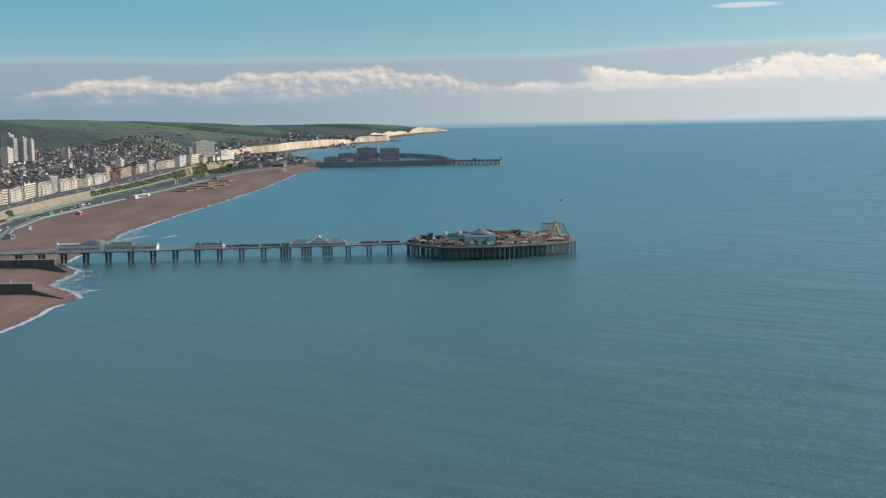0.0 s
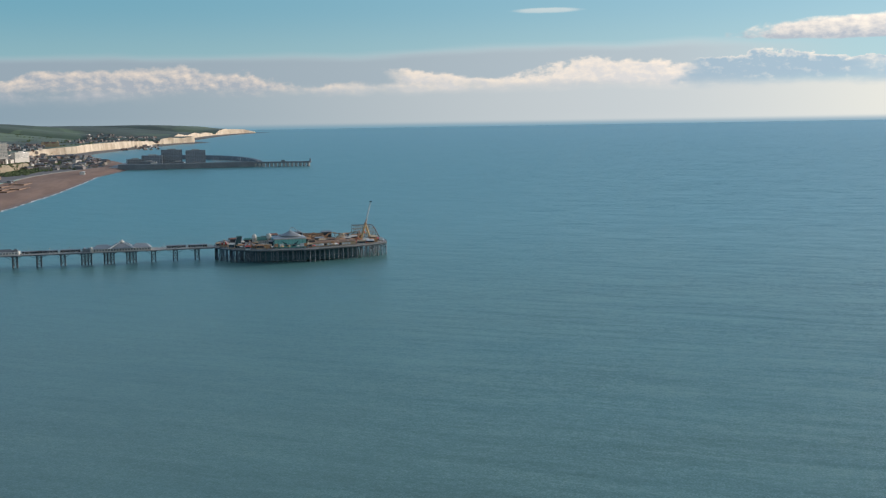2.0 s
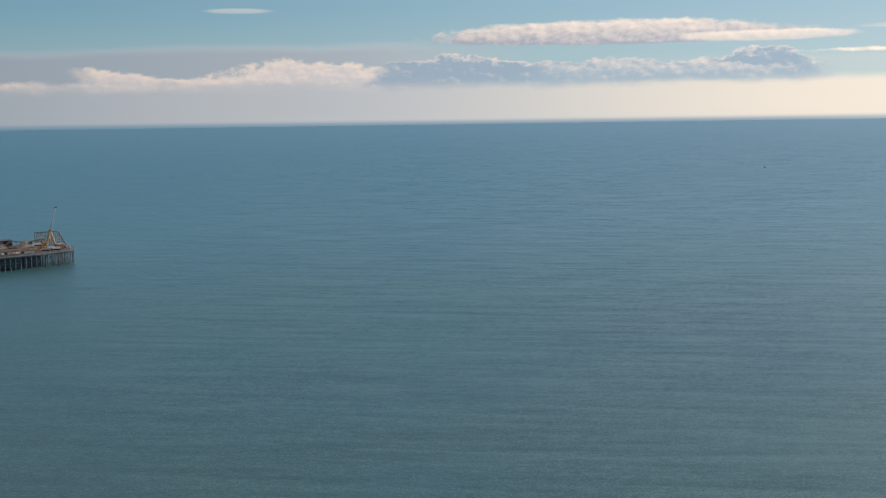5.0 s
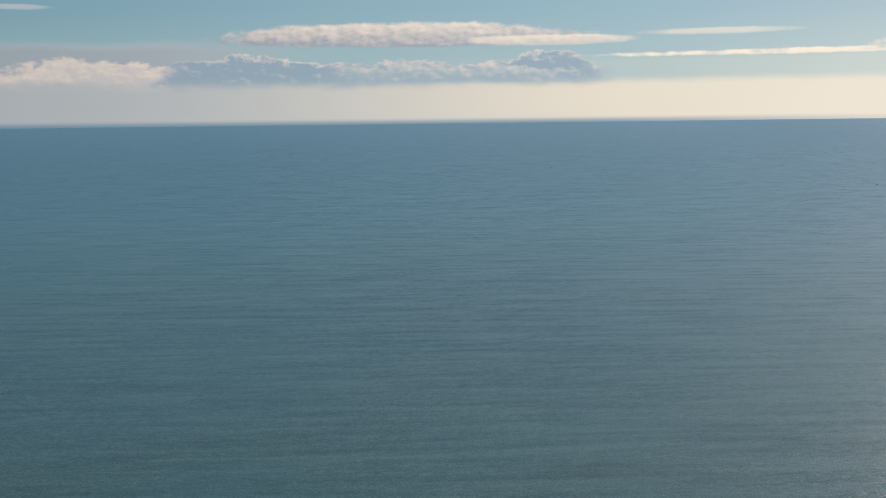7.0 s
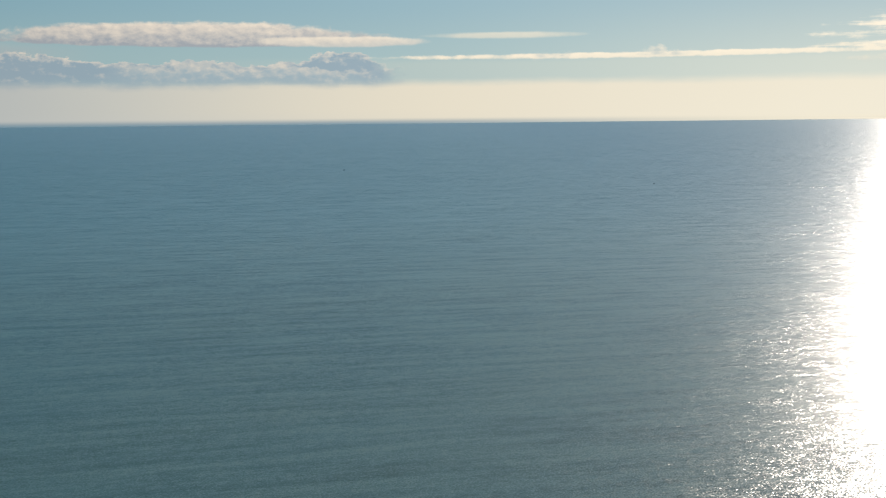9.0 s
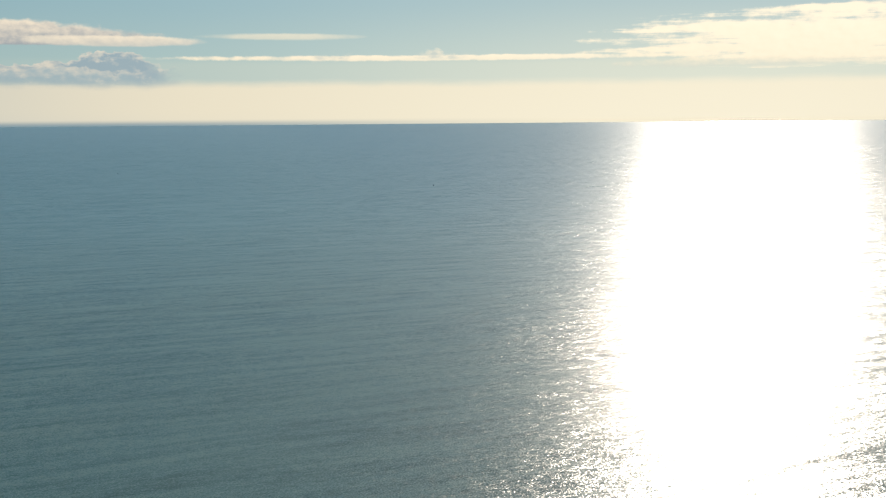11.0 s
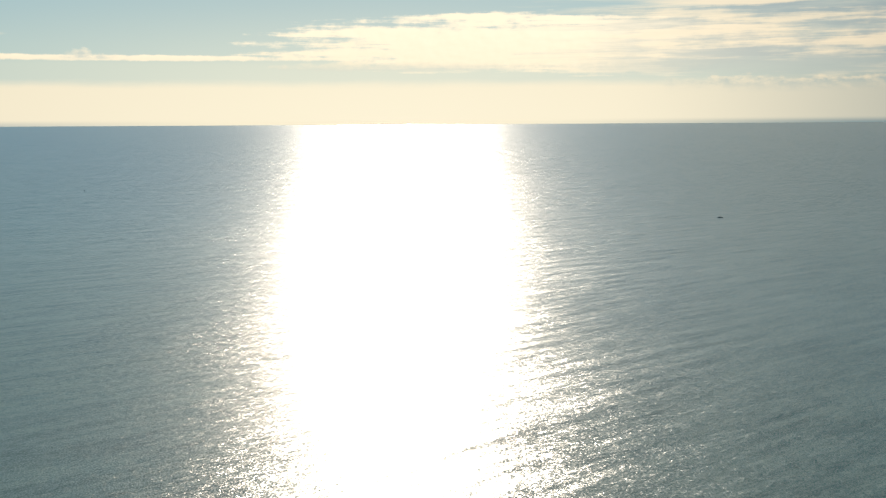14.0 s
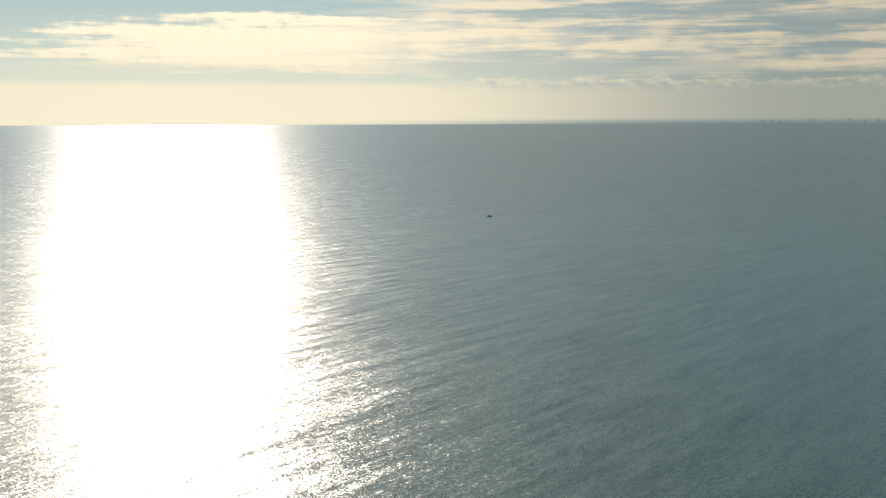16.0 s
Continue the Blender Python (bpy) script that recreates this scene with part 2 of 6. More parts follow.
def sea_build(g):
    x, y, z = g.split(g.world)
    broad = g.noise(g.scale(g.world, (0.0016, 0.004, 0)), 1.0, 3, 0.55)
    silt = g.noise(g.scale(g.world, (0.006, 0.009, 0)), 1.0, 4, 0.6)
    f = g.add(g.mul(broad, 0.6), g.mul(silt, 0.4))
    colour = g.mix(g.step(f, 0.35, 0.65), (0.038, 0.122, 0.108), (0.056, 0.124, 0.094))
    # deep water is bluer; distance from the eye pales it, as painted haze
    # silt by the shore
    colour = g.mix(g.step(x, 240.0, -250.0), colour, (0.084, 0.132, 0.112))
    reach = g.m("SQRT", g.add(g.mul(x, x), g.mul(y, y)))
    # haze put into the base colour: middle distance, then out to the rim
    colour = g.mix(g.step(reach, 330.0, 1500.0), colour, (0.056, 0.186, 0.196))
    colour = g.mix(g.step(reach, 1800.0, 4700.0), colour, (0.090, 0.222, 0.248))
    # base turned blue-green to the south-east, offsetting the grey sky reflected there
    colour = g.mix(g.mul(g.step(g.sub(x, y), 0.0, 800.0), 0.9), colour, (0.005, 0.150, 0.205))
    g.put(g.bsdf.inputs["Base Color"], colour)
    g.bsdf.inputs["IOR"].default_value = 1.333
    g.bsdf.inputs["Roughness"].default_value = SEA_ROUGH
    # the rare steep faces of small waves spread a broad sheen
    g.bsdf.inputs["Coat Weight"].default_value = 0.10
    g.bsdf.inputs["Coat Roughness"].default_value = 0.5
    g.bsdf.inputs["Coat IOR"].default_value = 1.333

    def crests(deg, along, across):
        """Coordinates along and across wave crests that run at deg."""
        c, n = math.cos(radians(deg)), math.sin(radians(deg))
        return g.xyz(g.mul(g.add(g.mul(x, c), g.mul(y, n)), along), g.mul(g.sub(g.mul(y, c), g.mul(x, n)), across))

    def train(deg, along, across, amount, detail=2, rough=0.5, warp=0.0):
        """Slopes of one train of waves, tilted across its crests."""
        v = g.mul(g.sub(g.noise(crests(deg, along, across), 1.0, detail, rough, warp), 0.5), amount)
        return g.xyz(g.mul(v, -math.sin(radians(deg))), g.mul(v, math.cos(radians(deg))))

    def ripples(v, amount, detail=1.0, rough=0.5):
        """Slopes that lean any way."""
        n = g.nodes.new("ShaderNodeTexNoise")
        g.put(n.inputs["Vector"], v)
        for k, d in (("Scale", 1.0), ("Detail", detail), ("Roughness", rough)):
            n.inputs[k].default_value = d
        return g.scale(g.shift(n.outputs["Color"], (-0.5, -0.5, -0.5)), (amount, amount, 0.0))

    swell = train(-35, 0.011, 0.115, 0.30, 1, 0.5, 0.25)
    second = train(-26, 0.016, 0.21, 0.20, 1, 0.5, 0.25)
    long_swell = train(-40, 0.0035, 0.03, 0.09)
    # coarse wavelets grow with distance from the eye, so far water still sparkles
    far_gain = g.step(reach, 450.0, 2600.0, 1.0, 2.5)
    wavelets = g.shift(ripples(crests(-35, 0.27, 0.66), 0.36), g.scale(g.shift(ripples(crests(-35, 0.08, 0.20), 0.13), ripples(crests(-35, 0.035, 0.075), 0.10)), g.xyz(far_gain, far_gain, 0.0)))
    small = ripples(g.scale(g.world, (1.6, 1.6, 0)), 0.95, 1.0, 0.6)
    # gusts roughen the water in patches; the lee of the shore is smoother
    gust = g.step(g.noise(g.scale(g.world, (0.0035, 0.006, 0)), 1.0, 4, 0.6), 0.3, 0.7, 0.72, 1.2)
    lee = g.step(g.sub(x, g.mul(y, 0.25)), -300.0, 330.0, 0.35, 1.0)
    # slopes ease with distance from the eye, fitted to brighten the far water
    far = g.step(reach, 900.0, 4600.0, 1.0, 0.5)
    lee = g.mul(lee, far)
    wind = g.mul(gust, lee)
    slope = g.shift(g.shift(swell, second), long_swell)
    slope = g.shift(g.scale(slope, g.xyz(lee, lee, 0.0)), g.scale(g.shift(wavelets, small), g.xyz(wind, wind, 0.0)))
    unit = g.nodes.new("ShaderNodeVectorMath")
    unit.operation = "NORMALIZE"
    g.put(unit.inputs[0], g.shift(g.nodes.new("ShaderNodeNewGeometry").outputs["Normal"], slope))
    g.put(g.bsdf.inputs["Normal"], unit.outputs[0])


SEA_ROUGH = 0.31
SEA = material("sea_water", sea_build)
FOAM = plain("foam", (0.55, 0.55, 0.53), (0.8, 0.8, 0.78), 0.3, 0.9)


def shingle_build(g):
    ridge = g.noise(g.scale(g.world, (0.14, 0.011, 0)), 1.0, 4, 0.6)
    broad = g.noise(g.scale(g.world, (0.02, 0.006, 0)), 1.0, 4, 0.6)
    grain = g.noise(g.world, 0.8, 4, 0.65)
    a = g.mix(g.step(broad, 0.38, 0.62), (0.150, 0.080, 0.055), (0.235, 0.140, 0.098))
    b = g.mix(g.mul(g.step(ridge, 0.45, 0.7), 0.6), a, (0.165, 0.092, 0.066))
    g.put(g.bsdf.inputs["Base Color"], g.mix(g.mul(grain, 0.45), b, (0.24, 0.155, 0.11)))
    g.bsdf.inputs["Roughness"].default_value = 0.95
    g.put(g.bsdf.inputs["Normal"], bump(g, g.add(g.mul(ridge, 1.5), g.mul(grain, 0.25)), 0.6, 0.6))


SHINGLE = material("shingle", shingle_build)
WET_SHINGLE = plain("wet_shingle", (0.15, 0.088, 0.062), (0.22, 0.135, 0.095), 0.03, 0.7, relief=0.1, grain=20)
ASPHALT = plain("asphalt", (0.085, 0.085, 0.09), (0.15, 0.145, 0.14), 0.05, 0.9, grain=12)
PAVING = plain("paving", (0.24, 0.22, 0.19), (0.34, 0.31, 0.27), 0.06, 0.9, grain=12)
BANK = plain("bank", (0.20, 0.165, 0.115), (0.31, 0.265, 0.19), 0.04, 0.95, grain=8)
ROCK_SHELF = plain("rock_shelf", (0.075, 0.072, 0.068), (0.15, 0.135, 0.12), 0.02, 0.85, grain=8)


def chalk_build(g):
    # gullies run down the face, hollows coloured darker as shade; clay washes down in stains
    gully = g.noise(g.scale(g.world, (0.07, 0.07, 0.012)), 1.0, 4, 0.65)
    stain = g.noise(g.scale(g.world, (0.02, 0.02, 0.05)), 1.0, 4, 0.6)
    a = g.mix(g.step(gully, 0.36, 0.62), (0.40, 0.335, 0.26), (0.56, 0.485, 0.385))
    g.put(g.bsdf.inputs["Base Color"], g.mix(g.mul(g.step(stain, 0.5, 0.68), 0.5), a, (0.36, 0.27, 0.19)))
    g.bsdf.inputs["Roughness"].default_value = 0.95
    g.put(g.bsdf.inputs["Normal"], bump(g, gully, 0.6, 7.0))


CHALK = material("chalk", chalk_build)
TOWN_GROUND = plain("town_ground", (0.07, 0.075, 0.07), (0.13, 0.12, 0.11), 0.02, 0.95, grain=6)


def pasture_build(g):
    fields = g.nodes.new("ShaderNodeTexVoronoi")
    warp = g.noise(g.world, 0.004, 3, 0.6)
    g.put(fields.inputs["Vector"], g.shift(g.scale(g.world, (0.0056, 0.0030, 0)), g.xyz(warp, g.mul(warp, 0.7))))
    fields.inputs["Scale"].default_value = 1.0
    pick = g.split(fields.outputs["Color"])[0]
    broad = g.noise(g.world, 0.0026, 4, 0.6)
    small = g.noise(g.world, 0.025, 5, 0.65)
    # greens shifted towards blue, putting the haze over the hills into the colour
    a = g.mix(g.step(pick, 0.15, 0.85), (0.056, 0.090, 0.076), (0.098, 0.150, 0.096))
    b = g.mix(g.mul(g.step(broad, 0.47, 0.57), 0.85), a, (0.042, 0.066, 0.064))
    g.put(g.bsdf.inputs["Base Color"], g.mix(g.mul(g.step(small, 0.45, 0.7), 0.45), b, (0.062, 0.085, 0.075)))
    g.bsdf.inputs["Roughness"].default_value = 0.95


PASTURE = material("hazed_pasture", pasture_build)
GRASS = PASTURE

# ---- the large structure: sea, shore and land ----
# Beyond about 1.3 km the place is drawn in towards the eye along the line of sight, so that the horizon lies inside the lens's reach:
# the sea's sheet rises to the eye's height at RIM, met by the eye at an ever flatter slant.
RIM = 4880.0


def drawn_in(start):
    """Depth of the sheet below the eye, ring by ring, when the rise begins at start."""
    r = np.linspace(start, RIM, 1600)
    w = np.empty_like(r)
    w[0] = EYE
    step = r[1] - r[0]
    slant = EYE / start * (1.0 - 0.75 * (np.log(r / start) / math.log(RIM / start)) ** 1.4)
    for i in range(len(r) - 1):
        w[i + 1] = w[i] + step * (w[i] / r[i] - slant[i])
    return r, w


lo_start, hi_start = 700.0, 2600.0
for _ in range(40):
    FLAT = (lo_start + hi_start) / 2
    if drawn_in(FLAT)[1][-1] > 0:
        hi_start = FLAT
    else:
        lo_start = FLAT
RADII, DEPTH = drawn_in(FLAT)
DEPTH = np.maximum(DEPTH, 0.0)
TRUE = EYE * RADII / np.maximum(DEPTH, 1e-3)


def rise(r):
    """Height of the sea's sheet at r metres from the camera."""
    return 0.0 if r <= FLAT else EYE - float(np.interp(r, RADII, DEPTH))


def shrink(x, y):
    d = math.hypot(x, y)
    return 1.0 if d <= FLAT else float(np.interp(d, TRUE, RADII)) / d


def at(x, y, z=0.0):
    """The place of a true point (x, y, z) in the drawn-in world."""
    k = shrink(x, y)
    return Vector((x * k, y * k, EYE + (z - EYE) * k))


def lerp(table):
    xs, ys = [a for a, _ in table], [b for _, b in table]
    return lambda v: float(np.interp(v, xs, ys))


def smooth(v, a, b):
    t = min(1.0, max(0.0, (v - a) / (b - a)))
    return t * t * (3 - 2 * t)


coast = lerp([(-9000, -420), (300, -262), (600, -250), (745, -249), (765, -246), (800, -268), (830, -290), (905, -297), (925, -303), (965, -326), (1170, -345), (1260, -356), (1460, -356), (1700, -352), (2100, -347), (2500, -356), (2875, -370), (3300, -352), (3560, -346), (4000, -400), (4700, -560), (5600, -770), (6500, -770), (8300, -640), (9300, -600), (9840, -530), (10740, -340), (11300, -420), (12500, -640), (23000, -467), (33000, -80), (40000, 388), (46000, 900)])
beach_width = lerp([(-9000, 90), (900, 90), (1163, 105), (1425, 148), (1900, 160), (2400, 160), (3090, 140), (3560, 90), (4300, 40), (5600, 30), (8300, 80), (10740, 120), (12000, 120), (20000, 260), (30000, 420), (50000, 600)])
drive_width = lerp([(-9000, 40), (1100, 38), (1400, 28), (1684, 43), (2310, 68), (2927, 108), (3600, 215), (4300, 370), (4900, 310), (5230, 230), (6000, 40), (8300, 20), (50000, 20)])
cliff_top = lerp([(-9000, 17), (1000, 15), (1300, 19), (2100, 20), (2700, 25), (3100, 27), (3500, 24), (4300, 24), (4900, 27), (5300, 32), (6200, 46), (7600, 50), (8500, 42), (9100, 34), (9300, 13), (9550, 50), (9900, 58), (10300, 48), (10740, 62), (11200, 50), (11500, 16), (12200, 40), (13600, 78), (15500, 52), (17500, 84), (20000, 60), (22000, 80), (24500, 60), (26000, 20), (28000, 110), (31000, 150), (40000, 140), (46000, 20)])


def wobble(x, y, s, k):
    return k * noise.noise(Vector((x * s, y * s, 3.7)))


def hill(q, y):
    """Height of the land above its cliff top, q metres inland."""
    h = 14 * smooth(q, 60, 900) + 14 * smooth(q, 60, 420) * smooth(y, 900, 1700) * (1 - smooth(y, 3300, 4200))
    h += 20 * smooth(y, 900, 3600) * smooth(q, 700, 2600)
    h += 140 * smooth(y, 3600, 6400) * smooth(q, 250, 1900) * (1 - 0.25 * smooth(y, 9000, 13000))
    return h


def ground_height(x, y):
    q = coast(y) - x
    b, d, top = beach_width(y), drive_width(y), cliff_top(y)
    if q < 0:
        return -3.0
    if q < b:
        return 4.6 * smooth(q / b, 0, 0.42) + 1.6 * smooth(q / b, 0.4, 1.0)
    if q < b + d:
        return 6.4
    if q < b + d + 8:
        return 6.4 + (top - 6.4) * (q - b - d) / 8
    q -= b + d + 8
    knoll = 74 * math.exp(-((x + 1130) / 230) ** 2 - ((y - 4350) / 520) ** 2) * smooth(q, 20, 200)
    return top + hill(q, y) + knoll + wobble(x, y, 0.0011, 16) * smooth(q, 300, 1400) + wobble(x, y, 0.0034, 5) * smooth(q, 200, 900)


def sheet(name, rows, columns, mat, label, category, foot=None):
    """One strip of ground: columns(y) gives the x of its lines at y."""
    verts, faces = [], []
    n = 0
    for y in rows:
        line = columns(y)
        n = len(line)
        for x, z in line:
            verts.append(at(x, y, z))
    for i in range(len(rows) - 1):
        for j in range(n - 1):
            a = i * n + j
            faces.append((a, a + 1, a + n + 1, a + n))
    me = bpy.data.meshes.new(name)
    me.from_pydata(verts, [], faces)
    me.materials.append(mat)
    for f in me.polygons:
        f.use_smooth = True
    ob = new(name, me)
    return tagged(ob, label, category, kind="structure")


def spaced(a, b, step, grow=1.0):
    out, v = [], a
    while v < b:
        out.append(v)
        v += step
        step *= grow
    return out + [b]


front_line = lerp([(1000, -545), (1508, -587), (1803, -614), (2070, -629), (2529, -669), (3112, -672), (3400, -660)])
ROWS_Y = spaced(-4500, 400, 400) + spaced(420, 1000, 14) + spaced(1015, 2600, 22) + spaced(2630, 5000, 34) + spaced(5050, 14000, 70) + spaced(14200, 46000, 500)


def ragged(y, k=1.0):
    return k * (wobble(0, y, 0.03, 3.0) + wobble(50, y, 0.11, 1.6))


def beach_line(y):
    b, c = beach_width(y), coast(y) + ragged(y)
    f = smooth(y, 9000, 4000)
    return [(c - b * 0.075, ground_height(c - b * 0.075, y))] + [(c - b * t, ground_height(c - b * t, y) + wobble(c - b * t, y, 0.035, 0.5) * f) for t in (0.13, 0.2, 0.28, 0.36, 0.44, 0.55, 0.7, 0.85)] + [(coast(y) - b, 6.2)]


def wet_line(y):
    b, c = beach_width(y), coast(y) + ragged(y)
    return [(c + 45, -4.0), (c + 12, -0.9), (c, 0.05)] + [(c - b * t, ground_height(c - b * t, y)) for t in (0.03, 0.05, 0.075)]


def drive_line(y):
    c, b, d = coast(y), beach_width(y), drive_width(y)
    return [(c - b, 6.2), (c - b - 0.5, 6.4), (c - b - d * 0.45, 6.4), (c - b - d, 6.4)]


def bank_line(y):
    c, q, top = coast(y), beach_width(y) + drive_width(y), cliff_top(y)
    r = (wobble(9, y, 0.006, 9) + wobble(4, y, 0.013, 7)) * smooth(y, 4700, 5400)
    return [(c - q, 6.4), (c - q - 2 + r * 0.4, 6.4 + (top - 6.4) * 0.35), (c - q - 4.5 + r * 0.7, 6.4 + (top - 6.4) * 0.7), (c - q - 8, top)]


INLAND = [0, 6, 14, 38, 70, 110, 160, 220, 290, 370, 460, 560, 680, 820, 980, 1160, 1360, 1600, 1900, 2300, 2900, 3800, 5500, 9000]


def land_line(a, b):
    def line(y):
        c, q = coast(y), beach_width(y) + drive_width(y) + 8
        return [(c - q - o, ground_height(c - q - o - 0.01, y)) for o in INLAND if a <= o <= b]
    return line


def make_sea():
    verts, faces = [(0, 0, 0)], []
    rings = spaced(60, FLAT, 60) + spaced(FLAT + 30, RIM, 30)
    n = 240
    for r in rings:
        for i in range(n):
            t = 2 * math.pi * i / n
            verts.append((r * math.sin(t), r * math.cos(t), rise(r)))
    for i in range(n):
        faces.append((0, 1 + (i + 1) % n, 1 + i))
    for k in range(len(rings) - 1):
        for i in range(n):
            a, b = 1 + k * n + i, 1 + k * n + (i + 1) % n
            faces.append((a, b, b + n, a + n))
    me = bpy.data.meshes.new("water")
    me.from_pydata(verts, [], faces)
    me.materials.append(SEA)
    for f in me.polygons:
        f.use_smooth = True
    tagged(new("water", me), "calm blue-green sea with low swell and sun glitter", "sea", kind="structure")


make_sea()
west = [y for y in ROWS_Y if y <= 4800]
east = [y for y in ROWS_Y if y >= 4800 or y == west[-1]]
sheet("foreshore", [y for y in ROWS_Y if y >= 5050], beach_line, ROCK_SHELF, "dark rock shelf below the chalk cliffs", "foreshore")
sheet("beach", [y for y in ROWS_Y if y <= 5050], beach_line, SHINGLE, "reddish-brown shingle beach sloping to the surf", "beach")
sheet("wet_beach", ROWS_Y, wet_line, WET_SHINGLE, "dark wet shingle and rock at the water's edge", "beach")
sheet("road", ROWS_Y, drive_line, ASPHALT, "grey seafront drive behind the beach", "road")
sheet("bank", west, bank_line, BANK, "sandy retaining wall and bank under the upper road", "bank")
sheet("cliff", east, bank_line, CHALK, "pale sunlit chalk cliffs along the coast", "cliff")
town = [y for y in ROWS_Y if y <= 3950]
wild = [y for y in ROWS_Y if y >= town[-1]]
sheet("upper_road", town, land_line(0, 38), ASPHALT, "grey upper seafront road along the terraces", "road")
sheet("town_ground", town, land_line(38, 820), TOWN_GROUND, "dull streets and yards between the houses", "ground")
sheet("ground", town, land_line(820, 9000), GRASS, "green rolling downland behind the town", "hill")
sheet("downland", wild, land_line(0, 9000), PASTURE, "green clifftop downland and fields", "hill")

# ---- building helpers ----
Z0 = Vector((0, 0, 0))


def box(bm, x0, x1, y0, y1, z0, z1, bevel=0.0):
    v = [bm.verts.new((x, y, z)) for z in (z0, z1) for x, y in ((x0, y0), (x1, y0), (x1, y1), (x0, y1))]
    fs = [bm.faces.new([v[i] for i in f]) for f in ((3, 2, 1, 0), (4, 5, 6, 7), (0, 1, 5, 4), (1, 2, 6, 5), (2, 3, 7, 6), (3, 0, 4, 7))]
    if bevel:
        bmesh.ops.bevel(bm, geom=list({e for f in fs for e in f.edges}), offset=bevel, segments=1, affect="EDGES")
    return bm


def rod(bm, p, q, r, n=8, r2=None):
    """A round bar from p to q."""
    p, q = Vector(p), Vector(q)
    m = (q - p).to_track_quat("Z", "Y").to_matrix()
    r2 = r if r2 is None else r2
    ring = lambda c, k: [bm.verts.new(c + m @ Vector((k * math.cos(2 * math.pi * i / n), k * math.sin(2 * math.pi * i / n), 0))) for i in range(n)]
    a, b = ring(p, r), ring(q, r2)
    for i in range(n):
        bm.faces.new((a[i], a[(i + 1) % n], b[(i + 1) % n], b[i]))
    bm.faces.new(a[::-1])
    bm.faces.new(b)
    return bm


def beam(bm, p, q, w=0.3):
    return rod(bm, p, q, w * 0.7, 4)


def gable(bm, x0, x1, y0, y1, z0, z1, along="x", over=0.4, hip=0.0):
    """A pitched roof with its ridge along x or y; hip draws the ridge's ends in."""
    x0, x1, y0, y1 = x0 - over, x1 + over, y0 - over, y1 + over
    v = [bm.verts.new(c) for c in ((x0, y0, z0), (x1, y0, z0), (x1, y1, z0), (x0, y1, z0))]
    if along == "x":
        a, b = bm.verts.new((x0 + hip, (y0 + y1) / 2, z1)), bm.verts.new((x1 - hip, (y0 + y1) / 2, z1))
        fs = ((v[0], v[1], b, a), (v[2], v[3], a, b), (v[1], v[2], b), (v[3], v[0], a))
    else:
        a, b = bm.verts.new(((x0 + x1) / 2, y0 + hip, z1)), bm.verts.new(((x0 + x1) / 2, y1 - hip, z1))
        fs = ((v[1], v[2], b, a), (v[3], v[0], a, b), (v[0], v[1], a), (v[2], v[3], b))
    for f in fs:
        bm.faces.new(f)
    bm.faces.new(v[::-1])
    return bm


def lathe(bm, c, profile, n=16):
    """A turned shape about the upright through c: profile is a row of (radius, height)."""
    c = Vector(c)
    rings = []
    for r, h in profile:
        if r < 1e-4:
            rings.append([bm.verts.new(c + Vector((0, 0, h)))])
        else:
            rings.append([bm.verts.new(c + Vector((r * math.cos(2 * math.pi * i / n), r * math.sin(2 * math.pi * i / n), h))) for i in range(n)])
    for a, b in zip(rings, rings[1:]):
        for i in range(n):
            j = (i + 1) % n
            if len(a) == 1 and len(b) > 1:
                bm.faces.new((a[0], b[j], b[i])[::-1])
            elif len(b) == 1 and len(a) > 1:
                bm.faces.new((a[i], a[j], b[0]))
            elif len(a) > 1:
                bm.faces.new((a[i], a[j], b[j], b[i]))
    if len(rings[0]) > 1:
        bm.faces.new(rings[0][::-1])
    if len(rings[-1]) > 1:
        bm.faces.new(rings[-1])
    return bm


def slab(bm, outline, z0, z1):
    """A plate with an upright edge round an outline that runs anticlockwise."""
    a = [bm.verts.new((x, y, z0)) for x, y in outline]
    b = [bm.verts.new((x, y, z1)) for x, y in outline]
    n = len(a)
    for i in range(n):
        bm.faces.new((a[i], a[(i + 1) % n], b[(i + 1) % n], b[i]))
    bm.faces.new(a[::-1])
    bm.faces.new(b)
    return bm


def mesh_of(bm, name, mat, smooth_faces=False):
    bmesh.ops.recalc_face_normals(bm, faces=bm.faces)
    me = bpy.data.meshes.new(name)
    bm.to_mesh(me)
    bm.free()
    me.materials.append(mat)
    if smooth_faces:
        for f in me.polygons:
            f.use_smooth = True
    return me


def thing(name, m, label, category, group=""):
    ob = new(name)
    ob.empty_display_size = 0.5
    ob.matrix_basis = m
    return tagged(ob, label, category, group)


def part(name, bm, mat, parent, label="", smooth_faces=False, m=None):
    """Links a bmesh, or a mesh that already stands, as one object under a thing or a part."""
    me = mesh_of(bm, name, mat, smooth_faces) if isinstance(bm, bmesh.types.BMesh) else bm
    ob = new(name, me)
    ob.parent = parent
    if m is not None:
        ob.matrix_basis = m
    return tagged(ob, label)


B = bmesh.new
TIMBER = plain("weathered_timber", (0.19, 0.19, 0.19), (0.30, 0.295, 0.285), 0.25, 0.85, grain=6)
PILE_IRON = plain("painted_iron", (0.10, 0.13, 0.155), (0.165, 0.20, 0.225), 0.4, 0.7, grain=5)
RUST_IRON = plain("rusty_iron", (0.12, 0.105, 0.10), (0.20, 0.17, 0.15), 0.5, 0.85, grain=5)
PANE = plain("pale_glazing", (0.10, 0.125, 0.145), (0.17, 0.20, 0.22), 0.2, 0.15)
WHITE = plain("white_paint", (0.47, 0.485, 0.49), (0.62, 0.63, 0.62), 0.15, 0.6, grain=8)
